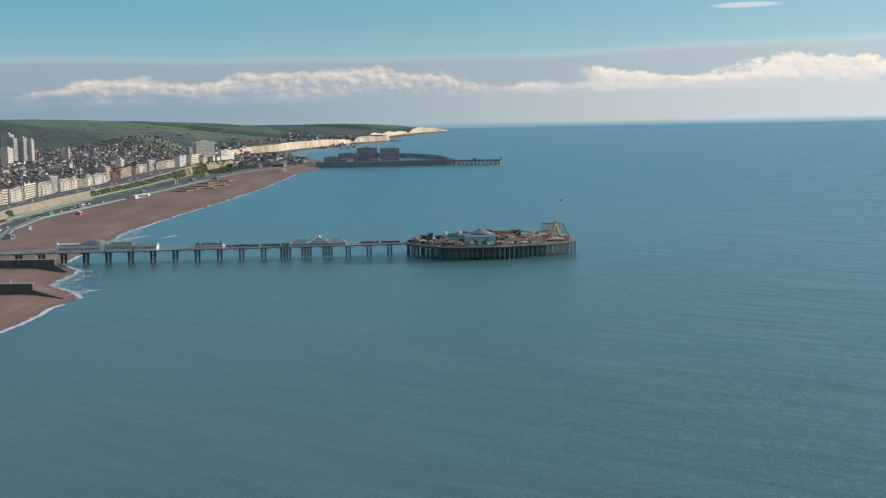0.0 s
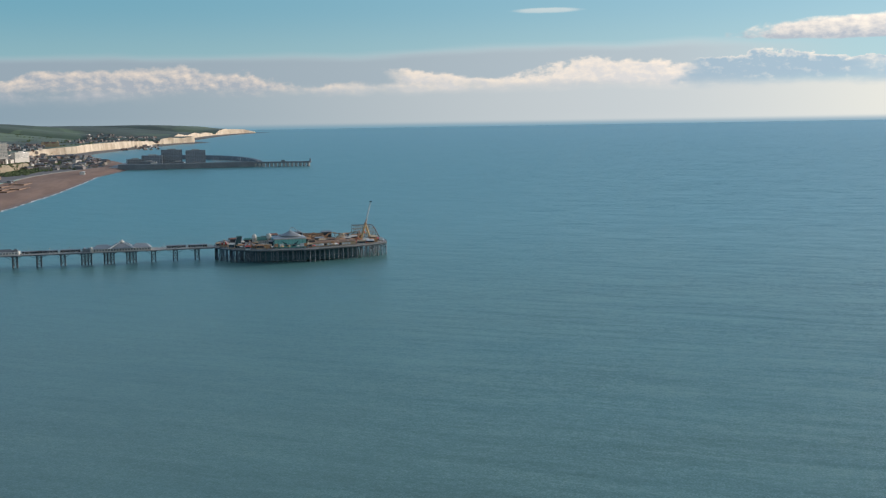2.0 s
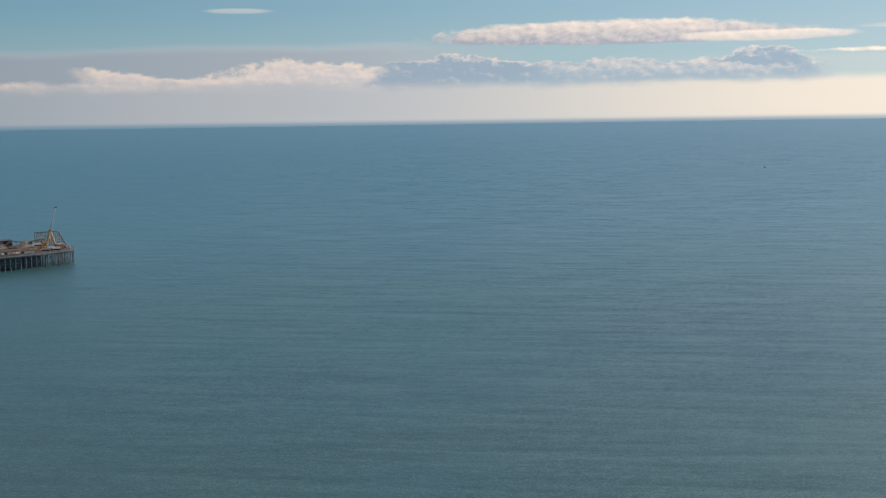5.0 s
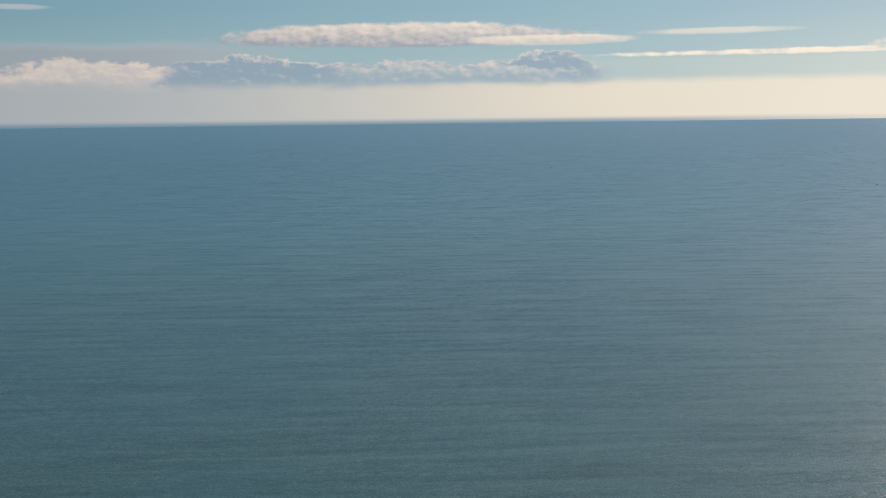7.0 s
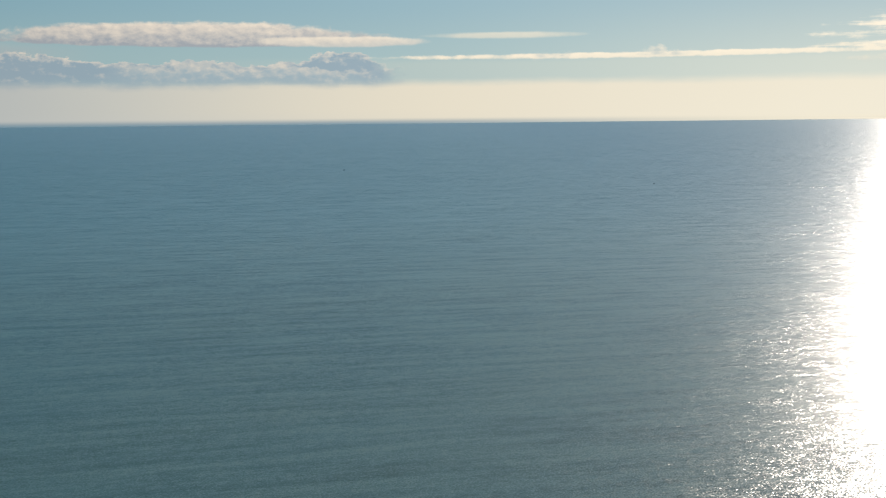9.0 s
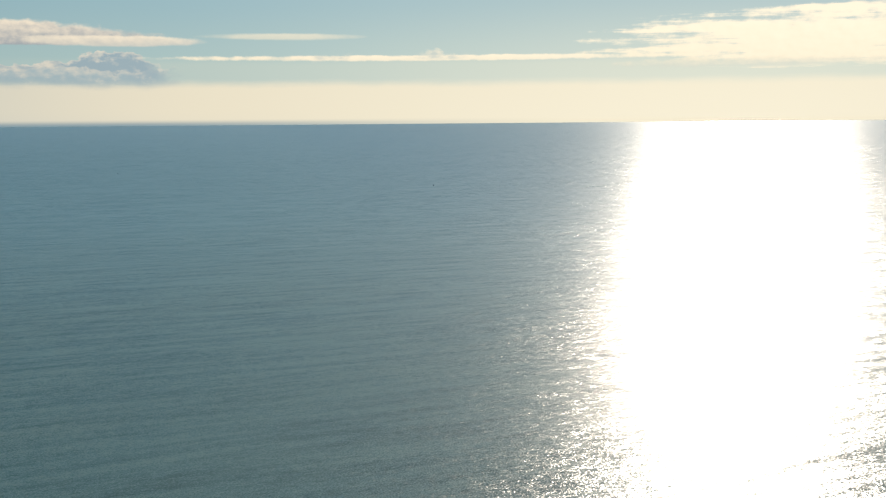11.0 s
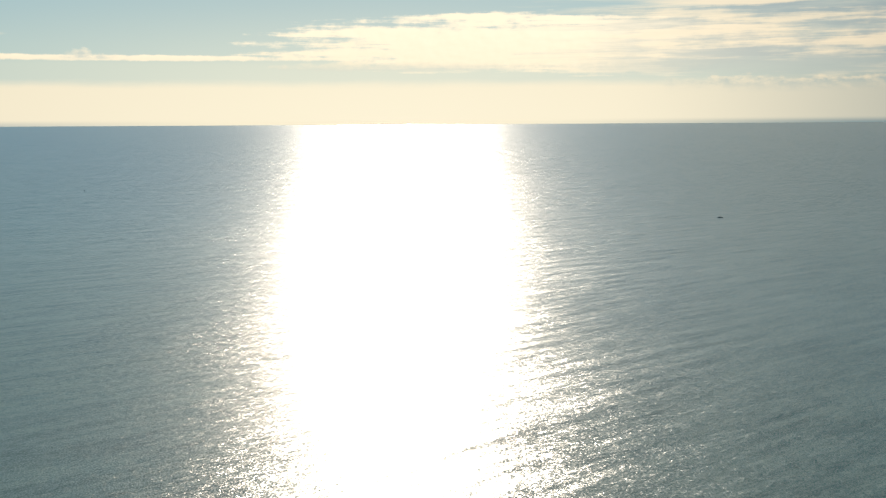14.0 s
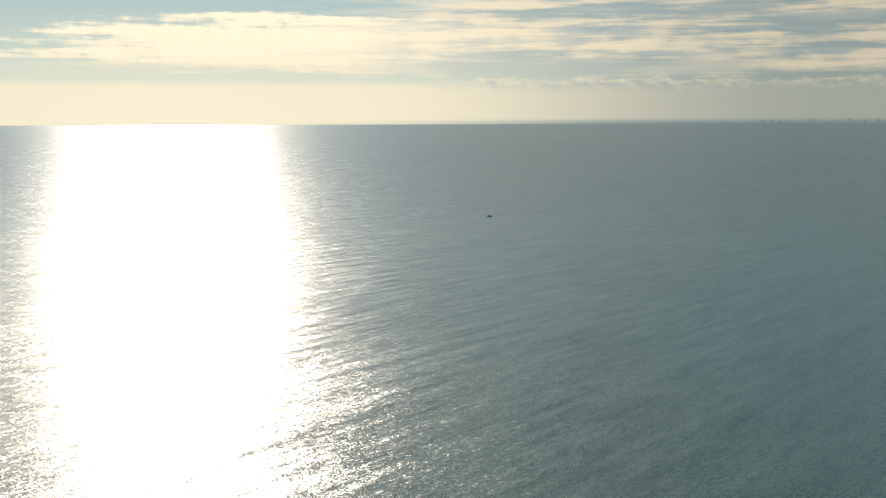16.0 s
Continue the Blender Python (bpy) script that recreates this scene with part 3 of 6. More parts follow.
CREAM = plain("cream_stucco", (0.47, 0.42, 0.345), (0.59, 0.54, 0.46), 0.08, 0.85, grain=8)
PALE = plain("pale_stucco", (0.44, 0.42, 0.375), (0.56, 0.54, 0.50), 0.08, 0.85, grain=8)
BUFF = plain("buff_brick", (0.37, 0.31, 0.25), (0.48, 0.42, 0.345), 0.08, 0.9, grain=10)
RED_BRICK = plain("red_brick", (0.19, 0.105, 0.08), (0.29, 0.17, 0.13), 0.08, 0.9, grain=10)
CONCRETE = plain("concrete", (0.28, 0.28, 0.27), (0.42, 0.41, 0.39), 0.06, 0.9, grain=8)
SLATE = plain("slate_roof", (0.075, 0.08, 0.088), (0.14, 0.14, 0.15), 0.12, 0.8, grain=9)
TILE_ROOF = plain("red_tile_roof", (0.16, 0.07, 0.05), (0.25, 0.12, 0.08), 0.12, 0.85, grain=9)
LEAD = plain("lead_grey_roof", (0.16, 0.175, 0.19), (0.25, 0.27, 0.285), 0.2, 0.55, grain=6)
GLASS = plain("dark_glazing", (0.035, 0.045, 0.055), (0.07, 0.085, 0.10), 0.2, 0.12)
TEAL = plain("teal_cladding", (0.13, 0.40, 0.38), (0.18, 0.47, 0.44), 0.12, 0.6, grain=8)
NAVY = plain("dark_teal_paint", (0.015, 0.06, 0.075), (0.03, 0.09, 0.10), 0.2, 0.6)
GREEN_ROOF = plain("green_roof", (0.02, 0.10, 0.08), (0.04, 0.15, 0.12), 0.2, 0.6, grain=6)
ORANGE = plain("orange_paint", (0.36, 0.17, 0.08), (0.52, 0.28, 0.14), 0.3, 0.55, grain=6)
RED = plain("red_paint", (0.42, 0.05, 0.04), (0.55, 0.09, 0.07), 0.3, 0.55, grain=6)
YELLOW = plain("yellow_paint", (0.46, 0.29, 0.12), (0.58, 0.39, 0.18), 0.3, 0.55, grain=6)
BROWN = plain("brown_timber", (0.14, 0.085, 0.055), (0.24, 0.15, 0.10), 0.3, 0.8, grain=6)
TAN = plain("tan_boards", (0.38, 0.27, 0.17), (0.52, 0.39, 0.26), 0.3, 0.8, grain=6)

# ---- the pier ----
PIER = pose(-32, 992, 0, 0, 0, 5.0)      # x runs out to sea along the deck
DECK = 11.0
HEAD = [(-0.7, -8), (15, -35), (34, -49), (75, -55), (113, -44), (146, -27), (149, -13), (146, 17), (95, 36), (35, 37), (1, 10)]


def inside(x, y, poly):
    hit = False
    for (x0, y0), (x1, y1) in zip(poly, poly[1:] + poly[:1]):
        if (y0 > y) != (y1 > y) and x < x0 + (y - y0) * (x1 - x0) / (y1 - y0):
            hit = not hit
    return hit


def rail_run(pts, step=2.4):
    """Posts and two bars along a line of points."""
    posts, bars = B(), B()
    for (x0, y0), (x1, y1) in zip(pts, pts[1:]):
        n = max(1, round(math.hypot(x1 - x0, y1 - y0) / step))
        for i in range(n):
            x, y = x0 + (x1 - x0) * i / n, y0 + (y1 - y0) * i / n
            box(posts, x - 0.07, x + 0.07, y - 0.07, y + 0.07, DECK, DECK + 1.25)
        for h in (0.45, 0.85, 1.22):
            beam(bars, (x0, y0, DECK + h), (x1, y1, DECK + h), 0.1)
    return posts, bars


def support(parent, x, wide, foot):
    """A trestle of iron columns with lattice bracing under the deck."""
    cols = [(x + dx, y) for dx in ((-1.7, 1.7) if not wide else (-3.9, -1.3, 1.3, 3.9)) for y in (-3.4, 0.0, 3.4)]
    cap = B()
    half = 4.6 if wide else 2.5
    box(cap, x - half, x + half, -8.6, 8.6, DECK - 1.5, DECK - 0.75, 0.08)
    trestle = part("trestle", cap, PILE_IRON, parent)
    for cx, cy in cols:
        bm = rod(B(), (cx, cy, foot), (cx, cy, DECK - 1.5), 0.42, 8)
        lathe(bm, (cx, cy, DECK - 2.3), [(0.42, 0), (0.62, 0.45), (0.62, 0.8)], 8)
        lathe(bm, (cx, cy, 4.2), [(0.5, 0), (0.5, 0.35)], 8)
        part("column", bm, PILE_IRON, trestle)
    for y in (-3.4, 3.4):
        xs = sorted({c[0] for c in cols})
        for a, b in zip(xs, xs[1:]):
            for z0, z1 in ((0.8, 4.8), (4.8, 9.2)):
                part("brace", cross(a, b, y, z0, z1), RUST_IRON, trestle)
    for cx in sorted({c[0] for c in cols}):
        bm = beam(B(), (cx, -3.4, 1.0), (cx, 3.4, 9.0), 0.17)
        beam(bm, (cx, 3.4, 1.0), (cx, -3.4, 9.0), 0.17)
        part("cross_brace", bm, RUST_IRON, trestle)


def cross(a, b, y, z0, z1):
    bm = B()
    beam(bm, (a, y, z0), (b, y, z1), 0.17)
    beam(bm, (b, y, z0), (a, y, z1), 0.17)
    beam(bm, (a, y, z1), (b, y, z1), 0.17)
    return bm


def make_pier():
    pier = thing("pier", PIER, "long Victorian iron pleasure pier with a timber deck over the sea", "pier")
    # approach: boards, edge beam, wider bays under the pavilions
    bm = B()
    outline = [(-388, -9), (-301, -9), (-299, -11.5), (-213, -11.5), (-211, -9), (-184, -9), (-183, -11), (-157, -11), (-156, -9), (-112, -9), (-104, -12.5), (-52, -12.5), (-44, -9), (0, -9),
               (0, 9), (-44, 9), (-52, 12.5), (-104, 12.5), (-112, 9), (-156, 9), (-157, 11), (-183, 11), (-184, 9), (-211, 9), (-213, 11.5), (-299, 11.5), (-301, 9), (-388, 9)]
    slab(bm, outline, DECK - 0.35, DECK)
    part("deck", bm, TIMBER, pier)
    bm = B()
    for y in (-8.4, -4.2, 0, 4.2, 8.4):
        box(bm, -388, 0, y - 0.2, y + 0.2, DECK - 0.95, DECK - 0.35)
    part("girder", bm, PILE_IRON, pier)
    for y, s in ((-8.9, 1), (8.9, -1)):
        for a, b in ((-388, -301), (-211, -184), (-156, -112), (-44, -1)):
            posts, bars = rail_run([(a, y), (b, y)])
            rail = part("railing", bars, WHITE, pier, "white painted railing")
            tagged(part("rail_posts", posts, WHITE, rail), kind="stuff")
    # arches of thin lattice between the trestles
    xs = [-275 + 18.85 * i for i in range(10)] + [-105.3 + 18.1 * i for i in range(1, 6)]
    for i, x in enumerate(xs):
        support(pier, x, 8 < i < 12, -3.0)
    for i, x in enumerate((-293.5, -312, -331, -350, -369)):
        support(pier, x, False, 0.5 + 0.9 * i)
    for a, b in zip(xs, xs[1:]):
        bm = B()
        for y in (-8.3, 8.3):
            for s, e in (((a + 2.4, DECK - 3.0), (a + 6.5, DECK - 1.0)), ((b - 2.4, DECK - 3.0), (b - 6.5, DECK - 1.0))):
                beam(bm, (s[0], y, s[1]), (e[0], y, e[1]), 0.22)
        part("bracket", bm, PILE_IRON, pier)
    # pier head
    bm = B()
    slab(bm, HEAD, DECK - 0.5, DECK)
    part("head_deck", bm, TIMBER, pier)
    bm = B()
    inner = [(x * 0.99 + 0.7, y * 0.985) for x, y in HEAD]
    for k in range(len(inner)):
        (x0, y0), (x1, y1) = inner[k], inner[(k + 1) % len(inner)]
        beam(bm, (x0, y0, DECK - 1.0), (x1, y1, DECK - 1.0), 0.65)
    for y in range(-52, 36, 6):
        hits = [x for x in range(0, 150) if inside(x, y, inner)]
        if hits:
            box(bm, hits[0], hits[-1], y - 0.2, y + 0.2, DECK - 1.2, DECK - 0.5)
    part("edge_beam", bm, PILE_IRON, pier)
    posts, bars = rail_run([(x * 0.995 + 0.4, y * 0.99) for x, y in HEAD] + [(HEAD[0][0], HEAD[0][1])], 2.4)
    rail = part("railing", bars, LEAD, pier, "grey painted railing round the pier head")
    tagged(part("rail_posts", posts, LEAD, rail), kind="stuff")
    # piles: those of the near half stand alone, the far ones are joined
    pile = rod(B(), (0, 0, -3), (0, 0, DECK - 0.9), 0.3, 7)
    lathe(pile, (0, 0, DECK - 2.0), [(0.3, 0), (0.55, 0.5), (0.55, 1.0)], 7)
    pile_mesh = mesh_of(pile, "pile", PILE_IRON)
    far_bm, count = B(), 0
    rng = random.Random(4)
    for i in range(0, 40):
        for j in range(0, 20):
            x, y = 2 + i * 3.9, 35 - j * 4.7
            if not inside(x, y, inner):
                continue
            if x > 104 and (i + j) % 2 and y < 30:
                continue
            if y < 2 and count < 290:
                part("pile", pile_mesh, None, pier, m=pose(x + rng.uniform(-0.3, 0.3), y + rng.uniform(-0.3, 0.3), 0))
                count += 1
            elif (i + j) % 3 == 0:
                rod(far_bm, (x, y, -3), (x, y, DECK - 0.9), 0.3, 5)
    tagged(part("far_piles", far_bm, PILE_IRON, pier), kind="stuff")
    bm = B()
    for k in range(len(inner)):
        (x0, y0), (x1, y1) = inner[k], inner[(k + 1) % len(inner)]
        n = max(1, round(math.hypot(x1 - x0, y1 - y0) / 4.5))
        for i in range(n):
            p, q = (x0 + (x1 - x0) * i / n, y0 + (y1 - y0) * i / n), (x0 + (x1 - x0) * (i + 1) / n, y0 + (y1 - y0) * (i + 1) / n)
            rod(bm, (*p, -3), (*p, DECK - 1.0), 0.32, 6)
            if i % 2 == 0:
                beam(bm, (*p, 2.5), (*q, 8.8), 0.16)
                beam(bm, (*q, 2.5), (*p, 8.8), 0.16)
            beam(bm, (*p, 5.2), (*q, 5.2), 0.14)
    part("outer_bracing", bm, PILE_IRON, pier)
    # landing stage and sheeting midway along the head, coloured dark as under-deck shade
    bm = B()
    box(bm, 36, 100, -46, -44.5, 1.2, DECK - 1.3)
    box(bm, 30, 118, -40, -39, 0.5, DECK - 1.3)
    part("landing_stage", bm, NAVY, pier, "landing stage coloured dark for the shade under the deck")
    return pier


def window_row(parent, x0, x1, y, z0, z1, n, mat=None, w=0.58):
    """Framed panes along a wall that faces -y."""
    step = (x1 - x0) / n
    me = None
    for i in range(n):
        if me is None:
            bm = B()
            box(bm, -step * w / 2, step * w / 2, -0.06, 0.06, 0, z1 - z0)
            me = mesh_of(bm, "window", mat or PANE)
        part("window", me, None, parent, m=pose(x0 + step * (i + 0.5), y, z0))


def long_arcade(x0, x1, dome):
    """The white arcade building on the approach, with a swelling lead roof at its seaward end."""
    t = thing("arcade_hall", PIER @ pose(0, 0, DECK), "long white arcade hall with a rounded lead-grey roof", "pavilion")
    w = part("wall", box(B(), x0, x1, -7.5, 7.5, 0, 4.6, 0.05), WHITE, t)
    window_row(w, x0 + 1, x1 - 4, -7.55, 1.3, 3.7, 17)
    part("cornice", box(B(), x0 - 0.3, x1 + 0.3, -7.9, 7.9, 4.6, 5.1, 0.1), WHITE, t)
    bm = B()
    box(bm, x0 + 1, x1 - 14, -6.8, 6.8, 5.1, 6.6, 0.5)
    part("upper_storey", bm, PALE, t)
    window_row(t, x0 + 2, x1 - 16, -6.86, 5.5, 6.3, 14)
    # the vaulted roof swells over the last bays
    bm = B()
    rings = []
    n, m = 16, 11
    for i in range(n + 1):
        u = i / n
        x = x0 + 10 + (x1 - x0 - 9.5) * u
        h = 0.7 + 4.3 * smooth(u, 0.05, 0.68) * (1 - 0.45 * smooth(u, 0.72, 1.0)) - (1.9 if i == n else 0)
        wd = 7.4 - 1.6 * smooth(u, 0.85, 1.0)
        rings.append([bm.verts.new((x, -wd * math.cos(math.pi * j / m), 5.0 + h * math.sin(math.pi * j / m) ** 0.8)) for j in range(m + 1)])
    for a, b in zip(rings, rings[1:]):
        for j in range(m):
            bm.faces.new((a[j], b[j], b[j + 1], a[j + 1]))
    bm.faces.new(rings[0])
    bm.faces.new(rings[-1][::-1])
    part("vault_roof", bm, LEAD, t, "rounded lead-grey roof", True)
    bm = B()
    for i in range(4, n, 2):
        x = x0 + 10 + (x1 - x0 - 9.5) * i / n
        box(bm, x - 0.12, x + 0.12, -7.6, -7.3, 4.9, 6.2)
    part("ribs", bm, WHITE, t)
    bm = lathe(B(), (x1 - 1.5, 0, 0), [(7.2, 0), (7.2, 4.7), (6.9, 5.0), (5.8, 6.2), (4.2, 7.2), (2.2, 7.9), (0, 8.2)], 18)
    part("bow_end", bm, LEAD, t, "", True)
    bm = box(B(), x0 - 0.2, x0 + 1.8, -7.8, -5.8, 0, 7.6, 0.1)
    lathe(bm, (x0 + 0.8, -6.8, 7.6), [(1.2, 0), (1.0, 0.5), (0.5, 1.2), (0, 2.0)], 10)
    part("corner_tower", bm, WHITE, t)
    return t


def flat_hall(x0, x1, h, roof, label):
    t = thing("kiosk_hall", PIER @ pose(0, 0, DECK), label, "pavilion")
    w = part("wall", box(B(), x0, x1, -6.8, 6.8, 0, h, 0.05), WHITE, t)
    window_row(w, x0 + 0.6, x1 - 0.6, -6.85, 1.2, h - 0.9, max(6, round((x1 - x0) / 2.1)))
    part("roof", gable(B(), x0, x1, -6.8, 6.8, h, h + 1.7, "x", 0.7, 2.0), roof, t)
    part("fascia", box(B(), x0 - 0.6, x1 + 0.6, -7.4, -6.9, h - 0.5, h + 0.02), WHITE, t)
    return t


def twin_kiosk():
    t = thing("twin_kiosk", PIER @ pose(-170.5, 0, DECK), "small pale pavilion with a pitched roof between two turrets", "kiosk")
    w = part("wall", box(B(), -12.5, 12.5, -6, 6, 0, 2.6, 0.05), PALE, t)
    window_row(w, -11.5, 11.5, -6.05, 0.9, 2.2, 10)
    part("roof", gable(B(), -7.5, 7.5, -4.5, 4.5, 2.6, 4.6, "x", 0.5, 2.5), SLATE, t)
    for x in (-9.6, 9.6):
        bm = box(B(), x - 1.8, x + 1.8, -4, -0.4, 2.6, 3.4)
        gable(bm, x - 1.8, x + 1.8, -4, -0.4, 3.4, 5.2, "x", 0.3, 1.9)
        part("turret", bm, SLATE, t)
    bm = B()
    for x in range(-12, 13, 3):
        box(bm, x - 0.1, x + 0.1, -8.8, -8.6, 0, 2.6)
    part("posts", bm, WHITE, t)
    return t


def palace_pavilion():
    """Low halls with a steep white central gable and lantern."""
    t = thing("domed_pavilion", PIER @ pose(-76.5, 0, DECK), "white ironwork pavilion with grey hipped roofs and a central gable", "pavilion")
    w = part("wall", box(B(), -24, 24, -9, 9, 0, 2.4, 0.05), PALE, t)
    window_row(w, -23, 23, -9.06, 0.7, 2.0, 20)
    for x0, x1 in ((-23, -8), (8, 23)):
        part("wing_roof", gable(B(), x0, x1, -9, 9, 2.4, 5.4, "x", 0.6, 4.0), LEAD, t)
    part("main_roof", gable(B(), -10, 10, -9.6, 9.6, 2.4, 6.6, "x", 0.6, 6.5), LEAD, t)
    bm = B()
    for s in (-1, 1):
        for k in range(2):
            beam(bm, (s * (10.8 - k), -10.3, 2.4), (s * 1.5, -4.0, 6.9), 0.55)
    part("gable_trim", bm, WHITE, t, "white painted hip ribs")
    bm = lathe(B(), (0, 0, 6.2), [(2.2, 0), (2.2, 1.0), (1.6, 1.7), (0.7, 2.3), (0.15, 2.8), (0, 3.6)], 12)
    part("lantern", bm, PALE, t, "pale lantern with a finial", True)
    for x in (-26.5, -30.2):
        bm = box(B(), x - 1.6, x + 1.6, -7, 2, 0, 2.3)
        gable(bm, x - 1.6, x + 1.6, -7, 2, 2.3, 3.7, "y", 0.3)
        part("side_kiosk", bm, LEAD, t)
    bm = lathe(B(), (-24.5, -8, 0), [(1.0, 0), (1.0, 3.3), (1.3, 3.5), (0.6, 4.4), (0, 5.0)], 10)
    part("corner_turret", bm, PALE, t)
    return t


def shelter(x):
    t = thing("deck_shelter", PIER @ pose(x, 0, DECK), "glazed wind shelter with a low roof along the deck", "shelter", "shelters on the pier deck")
    part("screen", box(B(), -8, 8, -0.5, 0.5, 0, 1.9), GLASS, t)
    part("roof", gable(B(), -8.3, 8.3, -1.6, 1.6, 2.0, 2.6, "x", 0.2), LEAD, t)
    bm = B()
    for i in range(-4, 5):
        box(bm, i * 2 - 0.08, i * 2 + 0.08, -1.5, -1.3, 0, 2.0)
    part("posts", bm, WHITE, t)
    part("bench", box(B(), -7.8, 7.8, -1.2, -0.6, 0.4, 0.5), BROWN, t)
    return t


def lamp_post(x, y):
    t = thing("street_lamp", PIER @ pose(x, y, DECK), "slim white lamp post on the pier deck", "street lamp", "lamp posts along the pier")
    part("post", rod(B(), (0, 0, 0), (0, 0, 4.4), 0.09, 6, 0.06), WHITE, t)
    part("lantern", lathe(B(), (0, 0, 4.4), [(0.12, 0), (0.3, 0.2), (0.3, 0.6), (0, 0.9)], 8), PALE, t)
    return t


pier = make_pier()
long_arcade(-297.5, -257.5, True)
flat_hall(-256.3, -235, 5.2, SLATE, "white flat-fronted hall with dark glazing on the pier deck")
flat_hall(-233.6, -214.2, 4.2, LEAD, "white low hall with a grey roof on the pier deck")
twin_kiosk()
palace_pavilion()
for x in (-136, -148, -118, -32, -14):
    shelter(x)
first_lamp = lamp_post(-150, -8.2)
for x in list(range(-380, -300, 16)) + [-205, -190] + list(range(-134, -110, 16)) + list(range(-42, 0, 14)):
    copy_thing(first_lamp, PIER @ pose(x, -8.2, DECK))

# ---- things on the pier head ----


def deck_thing(name, x, y, label, category, turn=0, group=""):
    return thing(name, PIER @ pose(x, y, DECK, 0, 0, turn), label, category, group)


def big_hall():
    """The teal amusement hall with a shallow domed roof."""
    t = deck_thing("amusement_hall", 60.5, -38, "teal-clad amusement hall with a grey domed roof and dark wing emblem", "amusement hall")
    w = part("wall", box(B(), -13.3, 13.3, -3, 26, 0, 7.6, 0.08), TEAL, t)
    for i in range(10):
        part("rib", box(B(), -13.2 + i * 2.93 - 0.09, -13.2 + i * 2.93 + 0.09, -3.14, -3.02, 0.1, 7.5), NAVY, w)
    part("frieze", box(B(), -13.7, 13.7, -3.5, -3.05, 7.3, 8.1, 0.08), PALE, t)
    bm = B()
    for s in (-1, 1):                                     # two wings that spread from the middle
        a = [(s * 1.0, 1.4), (s * 3.2, 1.2), (s * 6.8, 5.6), (s * 6.0, 5.9), (s * 4.6, 4.4), (s * 3.6, 4.6), (s * 2.6, 3.0)]
        lo = [bm.verts.new((x, -3.35, z)) for x, z in a]
        hi = [bm.verts.new((x, -3.18, z)) for x, z in a]
        for i in range(len(a)):
            bm.faces.new((lo[i], lo[(i + 1) % len(a)], hi[(i + 1) % len(a)], hi[i]))
        bm.faces.new(lo)
        bm.faces.new(hi[::-1])
    part("emblem", bm, NAVY, t, "dark spread-wing emblem")
    bm = gable(B(), -13.3, 13.3, -3, 26, 8.1, 9.6, "x", 0.5, 5)
    part("lower_roof", bm, LEAD, t)
    bm = lathe(B(), (1.5, 10, 9.2), [(9.6, 0), (9.0, 0.5), (7.4, 1.2), (5.2, 2.2), (2.4, 3.4), (1.3, 4.2), (0, 4.7)], 20)
    part("dome", bm, LEAD, t, "shallow lead-grey dome", True)
    bm = B()
    for i in range(9):                                    # a curled white arm on the roof
        a0, a1 = radians(200 - i * 22), radians(200 - (i + 1) * 22)
        rod(bm, (3.2 + 2.0 * math.cos(a0), 8, 14.6 + 1.6 * math.sin(a0)), (3.2 + 2.0 * math.cos(a1), 8, 14.6 + 1.6 * math.sin(a1)), 0.32, 6)
    rod(bm, (5.2, 8, 14.6), (13, 6, 11.2), 0.25, 6)
    part("roof_arm", bm, PALE, t, "pale curled arm")
    part("awning", box(B(), -12.8, 12.8, -5.2, -3.2, 2.9, 3.1), LEAD, t)
    return t


def turret_house():
    t = deck_thing("turreted_house", 38.0, -24, "green-roofed house between two pale domed turrets", "pavilion")
    part("wall", box(B(), -6.5, 6.5, -4, 6, 0, 6.2, 0.06), PALE, t)
    part("roof", gable(B(), -6.3, 6.3, -4, 6, 6.2, 8.9, "x", 0.5, 2.0), GREEN_ROOF, t, "dark green roof")
    for x in (-6.2, 6.2):
        bm = lathe(B(), (x, -3, 0), [(1.9, 0), (1.9, 7.8), (2.2, 8.1), (2.2, 8.5), (1.9, 8.7), (1.9, 9.4), (2.05, 10.0), (1.6, 11.0), (0.7, 11.7), (0.15, 12.0), (0, 13.0)], 14)
        part("turret", bm, PALE, t, "pale domed turret", True)
    window_row(t, -4, 4, -4.06, 1.0, 2.6, 5)
    window_row(t, -4, 4, -4.06, 3.7, 5.2, 5)
    # checked stair wall beside it
    bm, bm2 = B(), B()
    for i in range(6):
        for j in range(6 - i // 2):
            box(bm if (i + j) % 2 else bm2, 8.6 + i * 1.2, 9.8 + i * 1.2, -11, -10.6, j * 1.25, j * 1.25 + 1.25)
    part("checked_wall", bm, PALE, t)
    part("checked_wall_dark", bm2, NAVY, t)
    return t


def tower_slide():
    """A dark leaning slide tower."""
    t = deck_thing("slide_tower", 18.0, -20, "dark green slide tower with a sloping chute", "fairground ride")
    bm = B()
    v = [bm.verts.new(c) for c in ((-3.2, -1.6, 0), (2.2, -1.6, 0), (2.2, 1.6, 0), (-3.2, 1.6, 0), (-0.2, -1.2, 9.0), (4.0, -1.2, 9.6), (4.0, 1.2, 9.6), (-0.2, 1.2, 9.0))]
    for f in ((3, 2, 1, 0), (4, 5, 6, 7), (0, 1, 5, 4), (1, 2, 6, 5), (2, 3, 7, 6), (3, 0, 4, 7)):
        bm.faces.new([v[i] for i in f])
    part("tower", bm, NAVY, t)
    bm = B()
    beam(bm, (-3.4, -1.8, 0.4), (-0.3, -1.4, 8.9), 0.5)
    beam(bm, (2.4, -1.8, 0.2), (4.1, -1.4, 9.5), 0.4)
    part("guide", bm, LEAD, t)
    part("cap", gable(B(), -0.4, 4.2, -1.4, 1.4, 9.4, 10.0, "x", 0.3), GREEN_ROOF, t)
    return t


